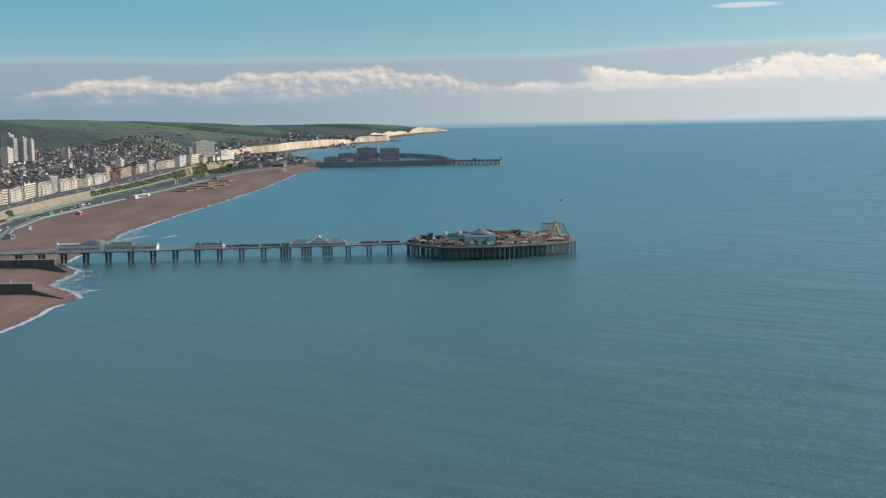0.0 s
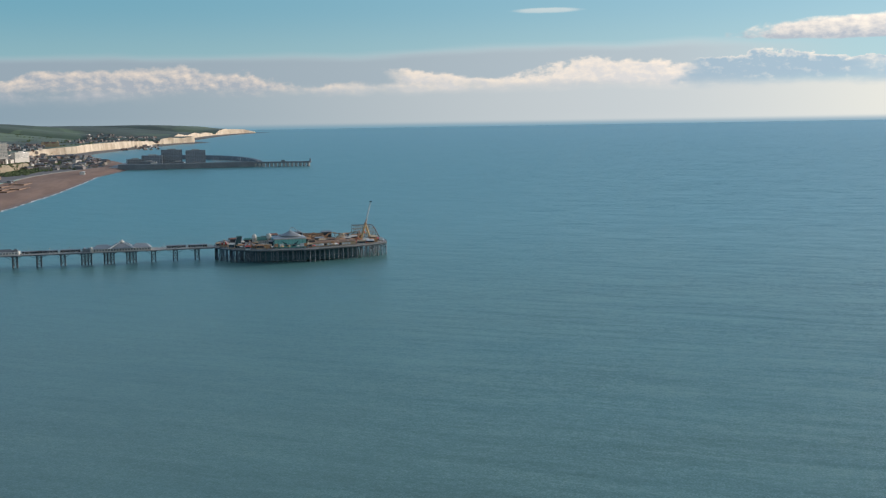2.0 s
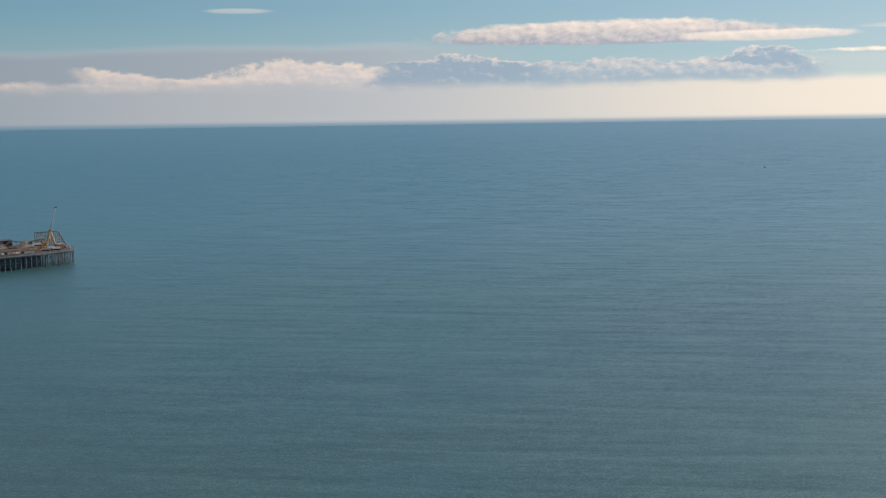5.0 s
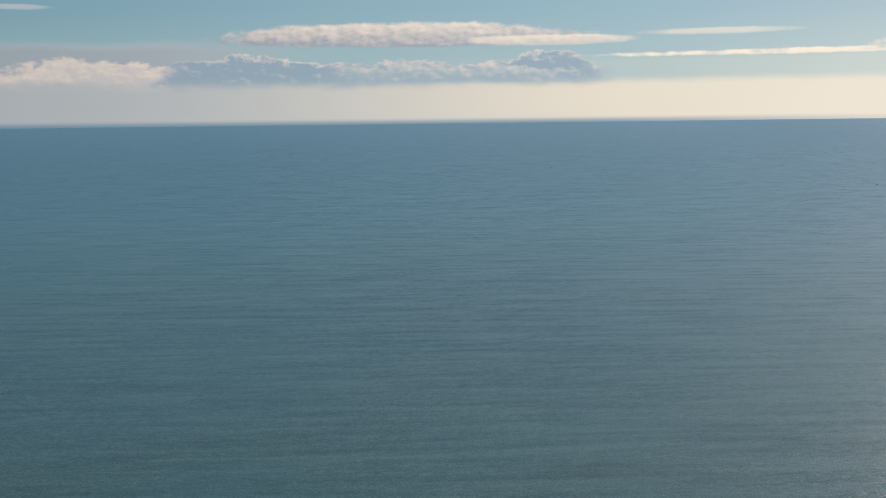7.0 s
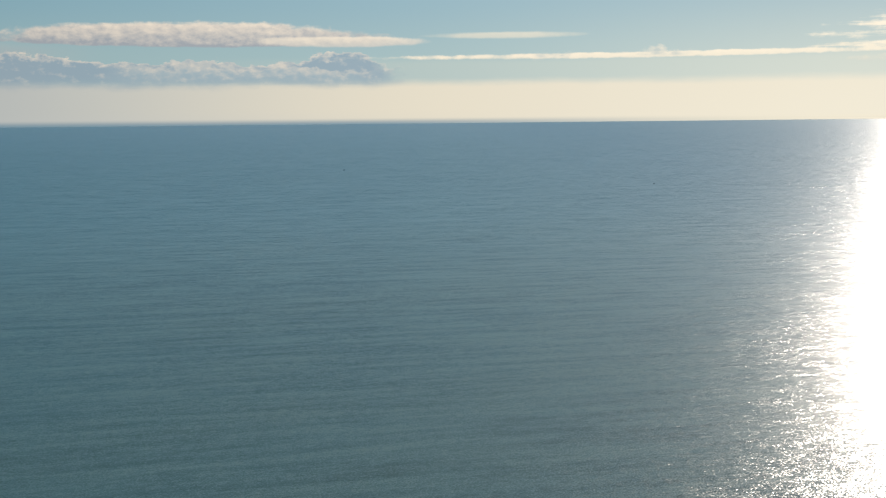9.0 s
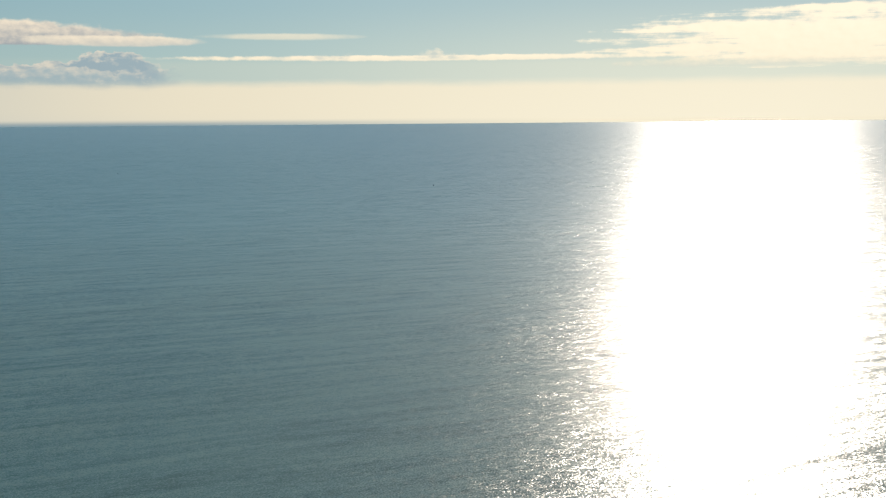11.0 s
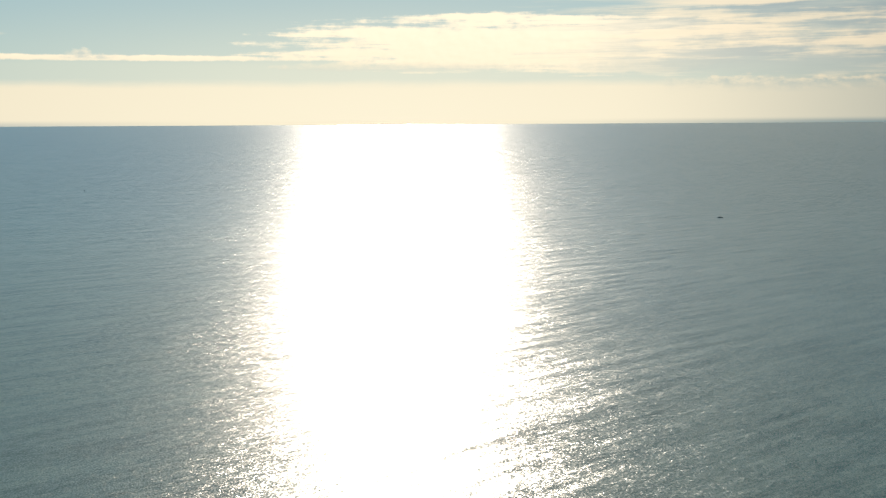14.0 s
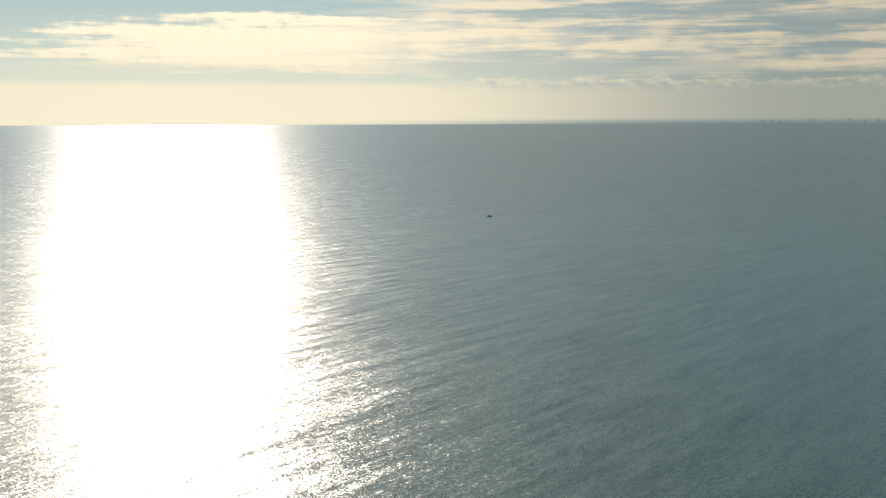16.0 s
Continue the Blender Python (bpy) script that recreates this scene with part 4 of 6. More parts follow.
def carousel(x, y, r, mats, h=4.0, label="striped carousel with a conical canopy"):
    t = deck_thing("carousel", x, y, label, "carousel", 0, "round rides on the pier head")
    part("platform", lathe(B(), (0, 0, 0), [(r, 0), (r, 0.5)], 20), BROWN, t)
    for k, mat in enumerate(mats):
        bm = B()
        n = 16
        for i in range(k, n, len(mats)):
            a0, a1 = 2 * math.pi * i / n, 2 * math.pi * (i + 1) / n
            p = [bm.verts.new((r * 1.05 * math.cos(a), r * 1.05 * math.sin(a), h)) for a in (a0, a1)]
            q = [bm.verts.new((r * 1.05 * math.cos(a), r * 1.05 * math.sin(a), h - 0.7)) for a in (a0, a1)]
            top = bm.verts.new((0, 0, h + r * 0.55))
            bm.faces.new((p[0], p[1], top))
            bm.faces.new((q[0], q[1], p[1], p[0]))
        bmesh.ops.solidify(bm, geom=list(bm.faces), thickness=0.08)
        part("canopy_stripe", bm, mat, t)
    part("centre_pole", rod(B(), (0, 0, 0.5), (0, 0, h + r * 0.55 + 0.8), 0.35, 8), YELLOW, t)
    bm = B()
    for i in range(10):
        a = 2 * math.pi * i / 10
        rod(bm, (r * 0.8 * math.cos(a), r * 0.8 * math.sin(a), 0.5), (r * 0.8 * math.cos(a), r * 0.8 * math.sin(a), h), 0.07, 5)
        box(bm, r * 0.8 * math.cos(a) - 0.4, r * 0.8 * math.cos(a) + 0.4, r * 0.8 * math.sin(a) - 0.3, r * 0.8 * math.sin(a) + 0.3, 1.2, 2.2)
    part("seats", bm, TAN, t)
    return t


def stall(x, y, w, d, h, mat, roof, turn=0):
    names = {"orange_paint": "orange", "red_paint": "red", "tan_boards": "tan", "white_paint": "white", "yellow_paint": "yellow", "brown_timber": "brown", "pale_stucco": "pale", "teal_cladding": "teal"}
    t = deck_thing("stall", x, y, "small %s fairground stall with a pitched awning" % names.get(mat.name, "painted"), "stall", turn, "stalls on the pier head")
    part("counter", box(B(), -w / 2, w / 2, -d / 2, d / 2, 0, 1.1, 0.04), mat, t)
    part("back", box(B(), -w / 2, w / 2, d / 2 - 0.3, d / 2, 1.1, h), mat, t)
    part("opening", box(B(), -w / 2 + 0.15, w / 2 - 0.15, -d / 2 + 0.3, d / 2 - 0.35, 1.1, h - 0.1), GLASS, t)
    part("awning", gable(B(), -w / 2, w / 2, -d / 2, d / 2, h, h + 1.1, "x", 0.5, w * 0.15), roof, t)
    return t


def track_height(s):
    return 5.6 + 1.7 * math.sin(s * 2 + 0.6) + 1.3 * math.sin(s * 5 + 1.0)


def coaster():
    """An orange looping track on a forest of posts."""
    t = deck_thing("roller_coaster", 100, -4, "brown and orange roller coaster on steel trestles", "roller coaster")
    n = 84
    pts = []
    for i in range(n):
        s = 2 * math.pi * i / n
        pts.append(Vector((23 * math.cos(s) + 3.5 * math.cos(3 * s), 15 * math.sin(s) + 3 * math.sin(2 * s), track_height(s))))
    rails, ties = B(), B()
    for i in range(n):
        p, q = pts[i], pts[(i + 1) % n]
        side = (q - p).cross(Vector((0, 0, 1))).normalized() * 0.7
        beam(rails, p + side, q + side, 0.28)
        beam(rails, p - side, q - side, 0.28)
        beam(ties, p + side, p - side, 0.2)
        beam(ties, p - Vector((0, 0, 0.6)), q - Vector((0, 0, 0.6)), 0.3)
    part("rails", rails, ORANGE, t, "orange steel rails")
    part("ties", ties, BROWN, t)
    for i in range(0, n, 3):
        p = pts[i]
        bm = rod(B(), (p.x, p.y, 0), (p.x, p.y, p.z - 0.6), 0.2, 6)
        if p.z > 3.5:
            q = pts[(i + 3) % n]
            beam(bm, (p.x, p.y, 0.4), (q.x, q.y, q.z - 0.8), 0.14)
        part("post", bm, BROWN, t)
    # loop
    bm = B()
    m = 22
    for i in range(m):
        a0, a1 = 2 * math.pi * i / m - math.pi / 2, 2 * math.pi * (i + 1) / m - math.pi / 2
        p = Vector((-14 + 3.2 * math.cos(a0), 2 + 2.4 * i / m, 4.8 + 3.6 * math.sin(a0)))
        q = Vector((-14 + 3.2 * math.cos(a1), 2 + 2.4 * (i + 1) / m, 4.8 + 3.6 * math.sin(a1)))
        beam(bm, p, q, 0.34)
        beam(bm, p + Vector((0, 1.0, 0)), q + Vector((0, 1.0, 0)), 0.34)
    part("loop", bm, ORANGE, t)
    bm = box(B(), -8, 4, -7, -2, 0, 2.9, 0.05)
    gable(bm, -8, 4, -7, -2, 2.9, 4.2, "x", 0.6, 1.2)
    part("station", bm, BROWN, t)
    return t


def catapult_ride():
    """A tall swinging arm on an A-frame inside a lattice cage."""
    t = deck_thing("catapult_ride", 132, -2, "tall white and orange swing-arm ride on an A-frame", "fairground ride")
    bm = B()
    for y in (-2.2, 2.2):
        beam(bm, (-4.5, y, 0), (0, y * 0.5, 15), 0.9)
        beam(bm, (4.5, y, 0), (0, y * 0.5, 15), 0.9)
        beam(bm, (-2.6, y * 0.8, 6.5), (2.6, y * 0.8, 6.5), 0.5)
    part("a_frame", bm, YELLOW, t, "yellow-orange steel A-frame")
    part("hub", rod(B(), (0, -2, 15), (0, 2, 15), 1.0, 12), ORANGE, t)
    bm = B()
    foot, top = Vector((-1.6, 0, 8.0)), Vector((5.2, 0, 34.2))
    for dy in (-0.45, 0.45):
        for dx in (-0.45, 0.45):
            beam(bm, foot + Vector((dx, dy, 0)), top + Vector((dx * 0.5, dy * 0.5, 0)), 0.3)
    k = 16
    for i in range(k):
        p, q = foot.lerp(top, i / k), foot.lerp(top, (i + 1) / k)
        r = 0.45 * (1 - 0.5 * i / k)
        beam(bm, p + Vector((-r, -r, 0)), q + Vector((r, -r, 0)), 0.16)
        beam(bm, p + Vector((r, r, 0)), q + Vector((-r, r, 0)), 0.16)
    part("arm", bm, WHITE, t, "white lattice arm")
    bm = B()
    beam(bm, foot, foot.lerp(top, 0.42), 0.95)
    part("arm_sleeve", bm, ORANGE, t, "orange lower arm")
    bm = box(B(), top.x - 0.9, top.x + 0.9, -1.4, 1.4, top.z - 0.4, top.z + 0.5, 0.15)
    part("gondola", bm, NAVY, t)
    bm = box(B(), foot.x - 1.0, foot.x + 1.0, -1.2, 1.2, foot.z - 1.6, foot.z, 0.2)
    part("counterweight", bm, RED, t)
    part("base", box(B(), -6, 6, -4, 4, 0, 0.8, 0.1), BROWN, t)
    return t


def lattice_cage():
    t = deck_thing("coaster_frame", 132, 8, "open rust-orange lattice frame with a steep drop rail", "roller coaster")
    xs = [-10 + 3.4 * i for i in range(7)]
    for j, y in enumerate((-5, 5)):
        for x in xs:
            part("post", rod(B(), (x, y, 0), (x, y, 13.0 if x < 6 else 13.0 - (x - 6) * 0.9), 0.17, 5), BROWN, t)
        bm = B()
        for z in (3.2, 6.4, 9.6, 12.8):
            beam(bm, (xs[0], y, z), (xs[-1] if z < 9 else xs[-2], y, z), 0.22)
        for a, b in zip(xs, xs[1:]):
            for z0, z1 in ((0, 6.4), (6.4, 12.8)):
                beam(bm, (a, y, z0), (b, y, z1 if b < 7 else z1 * 0.9), 0.16)
        part("bracing", bm, ORANGE if j else TAN, t)
    bm = B()
    for y in (-1.0, 1.0):
        beam(bm, (-10, y, 12.9), (6, y, 13.2), 0.35)
        beam(bm, (6, y, 13.2), (8.5, y, 12.4), 0.35)
        beam(bm, (8.5, y, 12.4), (14.8, y, 0.8), 0.45)
    for i in range(12):
        u = i / 12
        p = Vector((8.5 + 6.3 * u, 0, 12.4 - 11.6 * u))
        beam(bm, p + Vector((0, -1, 0)), p + Vector((0, 1, 0)), 0.2)
    part("drop_rail", bm, RUST_IRON, t, "dark steep drop rail")
    bm = B()
    for i in range(4):
        rod(bm, (9.4 + i * 1.5, 0, 0), (9.4 + i * 1.5, 0, 10.6 - i * 2.7), 0.17, 5)
    part("drop_posts", bm, BROWN, t)
    return t


def seaward_shed():
    """The long low sheds along the near rail."""
    t = deck_thing("amusement_shed", 96, -40, "long low amusement shed with white boards along its front", "shed", 6)
    part("wall", box(B(), -21, 21, 0, 9, 0, 3.4, 0.05), TAN, t)
    part("roof", gable(B(), -21, 21, 0, 9, 3.4, 5.0, "x", 0.6, 2), BROWN, t)
    for i in range(14):
        part("board", box(B(), -20 + i * 2.6, -17.9 + i * 2.6, -0.12, -0.02, 0.9, 2.7), WHITE if i % 5 else GLASS, t)
    return t


def mouse_ride():
    """A compact stacked track of short straight runs."""
    t = deck_thing("wild_mouse", 84, 8, "compact brown switchback ride of stacked short tracks", "roller coaster")
    for k, z in enumerate((1.6, 3.0, 4.4, 5.6)):
        bm = B()
        y0 = -9 + k * 2.2
        for i in range(7):
            x0, x1 = -12 + (i % 2) * 24, 12 - (i % 2) * 24
            beam(bm, (x0, y0 + i * 2.1, z + 0.12 * i), (x1, y0 + i * 2.1, z + 0.5), 0.3)
            beam(bm, (x0, y0 + i * 2.1 + 0.9, z + 0.12 * i), (x1, y0 + i * 2.1 + 0.9, z + 0.5), 0.3)
            beam(bm, (x1, y0 + i * 2.1, z + 0.3), (x1, y0 + i * 2.1 + 2.1, z + 0.3), 0.3)
        part("track", bm, (BROWN, ORANGE, TAN, BROWN)[k], t)
    for x in range(-12, 13, 4):
        for y in (-10, -3, 4, 11):
            part("post", rod(B(), (x, y, 0), (x, y, 5.8), 0.15, 5), RUST_IRON, t)
    return t


def log_hill():
    """A tan false-rock hill with a flume."""
    t = deck_thing("log_flume", 110, -10, "tan artificial rock hill with a water chute", "fairground ride")
    bm = lathe(B(), (0, 0, 0), [(8, 0), (7.4, 1.6), (6, 3.0), (5.4, 4.6), (3.4, 6.0), (2.2, 7.4), (0, 8.0)], 12)
    r = random.Random(8)
    for v in bm.verts:
        v.co += Vector((r.uniform(-0.7, 0.7), r.uniform(-0.7, 0.7), r.uniform(-0.4, 0.4) if v.co.z > 0.1 else 0))
    part("rock", bm, TAN, t)
    bm = B()
    beam(bm, (0, -1, 7.6), (11, -7, 1.0), 1.2)
    part("chute", bm, LEAD, t)
    return t


mouse_ride()
log_hill()
big_hall()
turret_house()
tower_slide()
coaster()
catapult_ride()
lattice_cage()
seaward_shed()
carousel(27.5, -33, 5.2, (ORANGE, WHITE), 3.4)
carousel(8.0, -12, 4.2, (RED, PALE), 3.4)
carousel(121, -24, 4.2, (RED, YELLOW), 3.0)
rng = random.Random(11)
STALLS = [(6, -3, 6, 4, 3.2, TAN, SLATE), (10, 4, 7, 4, 3.4, BROWN, LEAD), (22, -8, 6, 5, 3.4, ORANGE, PALE), (28, -20, 6, 4, 3, RED, PALE), (20, -31, 5, 3.5, 3, PALE, ORANGE),
          (35, -40, 6, 4, 3, TAN, ORANGE), (42, -41, 5, 3.5, 3, ORANGE, TAN), (30, 10, 8, 6, 4, TAN, GREEN_ROOF), (46, 14, 9, 6, 5, PALE, SLATE), (60, 20, 10, 6, 5, BROWN, TILE_ROOF),
          (80, -30, 6, 5, 4.4, ORANGE, TAN), (84, 24, 9, 6, 5, TAN, BROWN), (77, -22, 6, 5, 5.5, TAN, ORANGE), (90, -27, 7, 5, 4.6, BROWN, TAN), (104, -26, 7, 5, 4.2, RED, BROWN),
          (112, -18, 6, 5, 4.4, TAN, PALE), (116, 18, 8, 6, 4.5, BROWN, ORANGE), (128, -25, 6, 3.5, 2.8, RED, PALE), (135, -22, 6, 3.5, 2.8, TAN, ORANGE), (141, -17, 5, 3.5, 2.6, PALE, RED), (122, -33, 7, 3.5, 2.6, PALE, TAN), (131, -29.5, 6, 3, 2.4, ORANGE, WHITE), (3, -6, 4, 3, 3, PALE, TAN), (13, -26, 5, 4, 3.6, TAN, PALE), (25, -41, 4, 3, 2.6, WHITE, RED), (32, -28, 5, 4, 4.4, BROWN, TAN), (46, -30, 5, 5, 5.2, TAN, LEAD), (76, -46, 4, 3, 3, ORANGE, TAN), (79, -38, 5, 4, 5.6, TAN, BROWN), (88, -20, 8, 5, 5.6, BROWN, LEAD), (97, -30, 6, 5, 5.4, TAN, BROWN), (106, -32, 5, 4, 4.6, WHITE, ORANGE), (119, -12, 7, 5, 5, BROWN, PALE), (100, 20, 9, 6, 7, TAN, LEAD), (72, 10, 10, 7, 8, BUFF, SLATE), (50, 2, 9, 8, 8, BROWN, TILE_ROOF), (17, 8, 8, 5, 5, TAN, TILE_ROOF), (138, -8, 6, 5, 3.6, BROWN, TAN), (124, 4, 8, 6, 4.6, TAN, ORANGE)]
for x, y, w, d, h, mat, roof in STALLS:
    stall(x, y, w, d, h, mat, roof, rng.uniform(-12, 12))


def parasol(mat, label):
    t = deck_thing("parasol", 0, 0, label, "parasol", 0, "parasols on the pier head")
    part("pole", rod(B(), (0, 0, 0), (0, 0, 2.6), 0.06, 6), WHITE, t)
    part("canopy", lathe(B(), (0, 0, 2.1), [(1.7, 0), (1.6, 0.12), (0.9, 0.5), (0, 0.85)], 10), mat, t)
    return t


def sign_board(mat, label):
    t = deck_thing("sign_board", 0, 0, label, "sign", 0, "painted boards on the pier head")
    part("board", box(B(), -1.6, 1.6, -0.12, 0.12, 1.6, 4.2, 0.04), mat, t)
    for x in (-1.3, 1.3):
        part("post", box(B(), x - 0.1, x + 0.1, -0.1, 0.1, 0, 1.6), BROWN, t)
    return t


SMALL = [parasol(WHITE, "white parasol open over the deck"), parasol(RED, "red parasol open over the deck"), parasol(YELLOW, "ochre parasol open over the deck"),
         sign_board(WHITE, "white painted board on two posts"), sign_board(ORANGE, "orange painted board on two posts")]
rng = random.Random(19)
spots = []
while len(spots) < 64:
    x, y = rng.uniform(4, 144), rng.uniform(-52, -14)
    if inside(x, y, [(a * 0.97 + 2, b * 0.95) for a, b in HEAD]) and not (45 < x < 76 and y > -43) and not any(abs(x - a) < w / 2 + 2 and abs(y - b) < d / 2 + 2 for a, b, w, d, *_ in STALLS):
        spots.append((x, y))
for i, (x, y) in enumerate(spots):
    m = PIER @ pose(x, y, DECK, 0, 0, rng.uniform(-30, 30))
    if i < len(SMALL):
        SMALL[i].matrix_basis = m
    else:
        copy_thing(SMALL[rng.randrange(len(SMALL))], m)
for x, y in ((15, -30), (48, -47), (74, -51), (100, -45), (125, -37), (140, -28), (60, 30), (110, 28)):
    copy_thing(first_lamp, PIER @ pose(x, y, DECK))

# ---- the town ----


def put(x, y, z, rz=0.0, s=1.0):
    """Pose of a thing that stands at a true point, drawn in with the far ground."""
    k = shrink(x, y) * s
    return Matrix.Translation(at(x, y, z)) @ pose(0, 0, 0, 0, 0, rz) @ Matrix.Scale(k, 4)


def terrace_house(name, w, h, storeys, wall_mat, roof_mat, bay, label):
    """A tall seafront house: front to -y, bowed bay, sash bands, parapet, roof and chimneys."""
    t = thing(name, pose(0, 0, -500), label, "house", "seafront terrace houses")
    d = 12.0
    wall = part("wall", box(B(), -w / 2, w / 2, 0, d, -3, h), wall_mat, t)
    part("parapet", box(B(), -w / 2, w / 2, -0.35, 0.25, h - 0.2, h + 0.9), wall_mat, t)
    part("roof", gable(B(), -w / 2, w / 2, 0.6, d, h, h + 3.0, "x", 0.0, 0.0), roof_mat, t)
    bm = box(B(), w / 2 - 0.9, w / 2 - 0.1, 3.5, 6.5, h, h + 4.6)
    for i in range(4):
        rod(bm, (w / 2 - 0.5, 3.9 + i * 0.75, h + 4.6), (w / 2 - 0.5, 3.9 + i * 0.75, h + 5.3), 0.17, 5)
    part("chimney", bm, RED_BRICK, t)
    step = h / storeys
    if bay:
        bm = lathe(B(), (0, 0.4, -3), [(w * 0.36, 0), (w * 0.36, h * 0.8 + 3)], 10)
        part("bay", bm, wall_mat, t)
    for i in range(storeys):
        z = i * step + step * 0.28
        bm = B()
        for x in (-w * 0.3, 0, w * 0.3):
            y = -(w * 0.36) * 0.92 + 0.38 if (bay and i < storeys - 1 and x == 0) else (-(w * 0.36) * 0.42 + 0.4 if bay and i < storeys - 1 else 0)
            box(bm, x - w * 0.1, x + w * 0.1, y - 0.14, y + 0.3, z, z + step * 0.55)
        part("window", bm, GLASS, t, "row of dark sash windows")
    return t


def seafront_block(name, w, h, storeys, wall_mat, label, balconies=True):
    """A long hotel or block of flats with rows of balconies."""
    t = thing(name, pose(0, 0, -500), label, "hotel")
    d = 16.0
    part("wall", box(B(), -w / 2, w / 2, 0, d, -3, h), wall_mat, t)
    part("roof", box(B(), -w / 2 + 0.6, w / 2 - 0.6, 0.6, d - 0.6, h, h + 0.5), SLATE, t)
    part("parapet", box(B(), -w / 2 - 0.1, w / 2 + 0.1, -0.3, 0.3, h - 0.2, h + 1.0), wall_mat, t)
    bm = box(B(), -w * 0.2, -w * 0.08, 5, 10, h + 0.4, h + 3.2)
    box(bm, w * 0.15, w * 0.3, 5, 10, h + 0.4, h + 2.6)
    part("plant_room", bm, CONCRETE, t)
    step = h / storeys
    n = max(4, round(w / 5))
    me = mesh_of(box(B(), -w / n * 0.3, w / n * 0.3, -0.1, 0.1, 0, step * 0.55), "window", GLASS)
    for i in range(storeys):
        for j in range(n):
            part("window", me, None, t, m=pose(-w / 2 + (j + 0.5) * w / n, -0.05, i * step + step * 0.25))
        if balconies and i:
            part("balcony", box(B(), -w / 2 + 1, w / 2 - 1, -1.3, -0.12, i * step - 0.15, i * step + 0.75), wall_mat, t)
    return t


FRONT = [terrace_house("terrace_house", 8.0, 18.5, 5, PALE, SLATE, True, "tall white stuccoed seafront house with a bowed bay"),
         terrace_house("terrace_house", 8.4, 17.0, 4, CREAM, SLATE, True, "tall cream stuccoed seafront house with a bowed bay"),
         terrace_house("terrace_house", 7.4, 16.0, 4, BUFF, SLATE, False, "buff brick seafront house with sash windows"),
         terrace_house("terrace_house", 7.6, 16.5, 4, RED_BRICK, TILE_ROOF, False, "dark red brick seafront house with a tiled roof"),
         terrace_house("terrace_house", 8.8, 20.0, 5, CREAM, SLATE, False, "tall plain cream rendered seafront house")]
WIDTH = (8.0, 8.4, 7.4, 7.6, 8.8)
rng = random.Random(21)


def facing(y):
    """Turn of a front that looks across the seafront road."""
    return 90 + math.degrees(math.atan2(front_line(y - 20) - front_line(y + 20), 40))


def fill_front():
    blocks = [(1664, 66, seafront_block("hotel", 64, 20, 6, CREAM, "long cream hotel front with rows of balconies")),
              (1805, 48, seafront_block("flats", 46, 25, 8, CONCRETE, "grey concrete seafront flats with dark windows")),
              (2185, 44, seafront_block("flats", 42, 27, 8, BUFF, "tall buff brick block of flats on the seafront")),
              (2640, 60, seafront_block("flats", 58, 23, 7, CONCRETE, "grey slab of seafront flats")),
              (2985, 118, seafront_block("regency_terrace", 116, 24, 5, PALE, "grand white Regency terrace with rows of windows", False)),
              (3130, 112, seafront_block("regency_terrace", 110, 23, 5, CREAM, "grand cream Regency terrace with rows of windows", False))]
    y, kind, run = 1375.0, 0, 0
    used = set()
    while y < 3230:
        block = next((b for b in blocks if b[0] - b[1] / 2 - 6 < y < b[0] + b[1] / 2 + 4), None)
        if block:
            yc, w, ob = block
            ob.matrix_basis = put(front_line(yc) - 1, yc, ground_height(front_line(yc) - 1, yc) + 0.1, facing(yc))
            y = yc + w / 2 + 6
            continue
        if run <= 0:
            kind, run = rng.choice((0, 0, 0, 1, 1, 1, 4, 4, 2, 3)), rng.randint(3, 8)
            y += rng.choice((0, 0, 0, 9))
        i = kind
        x = front_line(y) + rng.uniform(-0.6, 0.6)
        m = put(x, y + WIDTH[i] / 2, ground_height(x, y) + 0.1, facing(y)) @ Matrix.Diagonal((1, 1, rng.uniform(0.9, 1.1), 1))
        if i in used:
            copy_thing(FRONT[i], m)
        else:
            FRONT[i].matrix_basis = m
            used.add(i)
        y += WIDTH[i]
        run -= 1


fill_front()


def small_house(name, w, d, h, wall_mat, roof_mat, label):
    t = thing(name, pose(0, 0, -500), label, "house", "town houses")
    part("wall", box(B(), -w / 2, w / 2, -d / 2, d / 2, -3, h), wall_mat, t)
    part("roof", gable(B(), -w / 2, w / 2, -d / 2, d / 2, h, h + 3.2, "x", 0.35), roof_mat, t)
    part("chimney", box(B(), w / 2 - 1.0, w / 2 - 0.2, -0.9, 0.9, h + 1.2, h + 4.6), RED_BRICK, t)
    for y, s in ((-d / 2, -1), (d / 2, 1)):
        for z in (h * 0.15, h * 0.6):
            bm = B()
            for x in (-w * 0.25, w * 0.2):
                box(bm, x - 0.7, x + 0.7, y - 0.1, y + 0.1, z, z + 1.7)
            part("window", bm, GLASS, t)
    return t


TOWN = [small_house("town_house", 9, 9, 9.5, PALE, SLATE, "white rendered town house with a slate roof"),
        small_house("town_house", 8, 9, 8.5, CREAM, SLATE, "cream rendered town house with a slate roof"),
        small_house("town_house", 9, 10, 9.0, BUFF, SLATE, "buff brick town house with a slate roof"),
        small_house("town_house", 8, 9, 8.0, RED_BRICK, TILE_ROOF, "red brick town house with a tiled roof"),
        small_house("town_house", 12, 11, 12.0, PALE, SLATE, "tall white town house with a slate roof")]


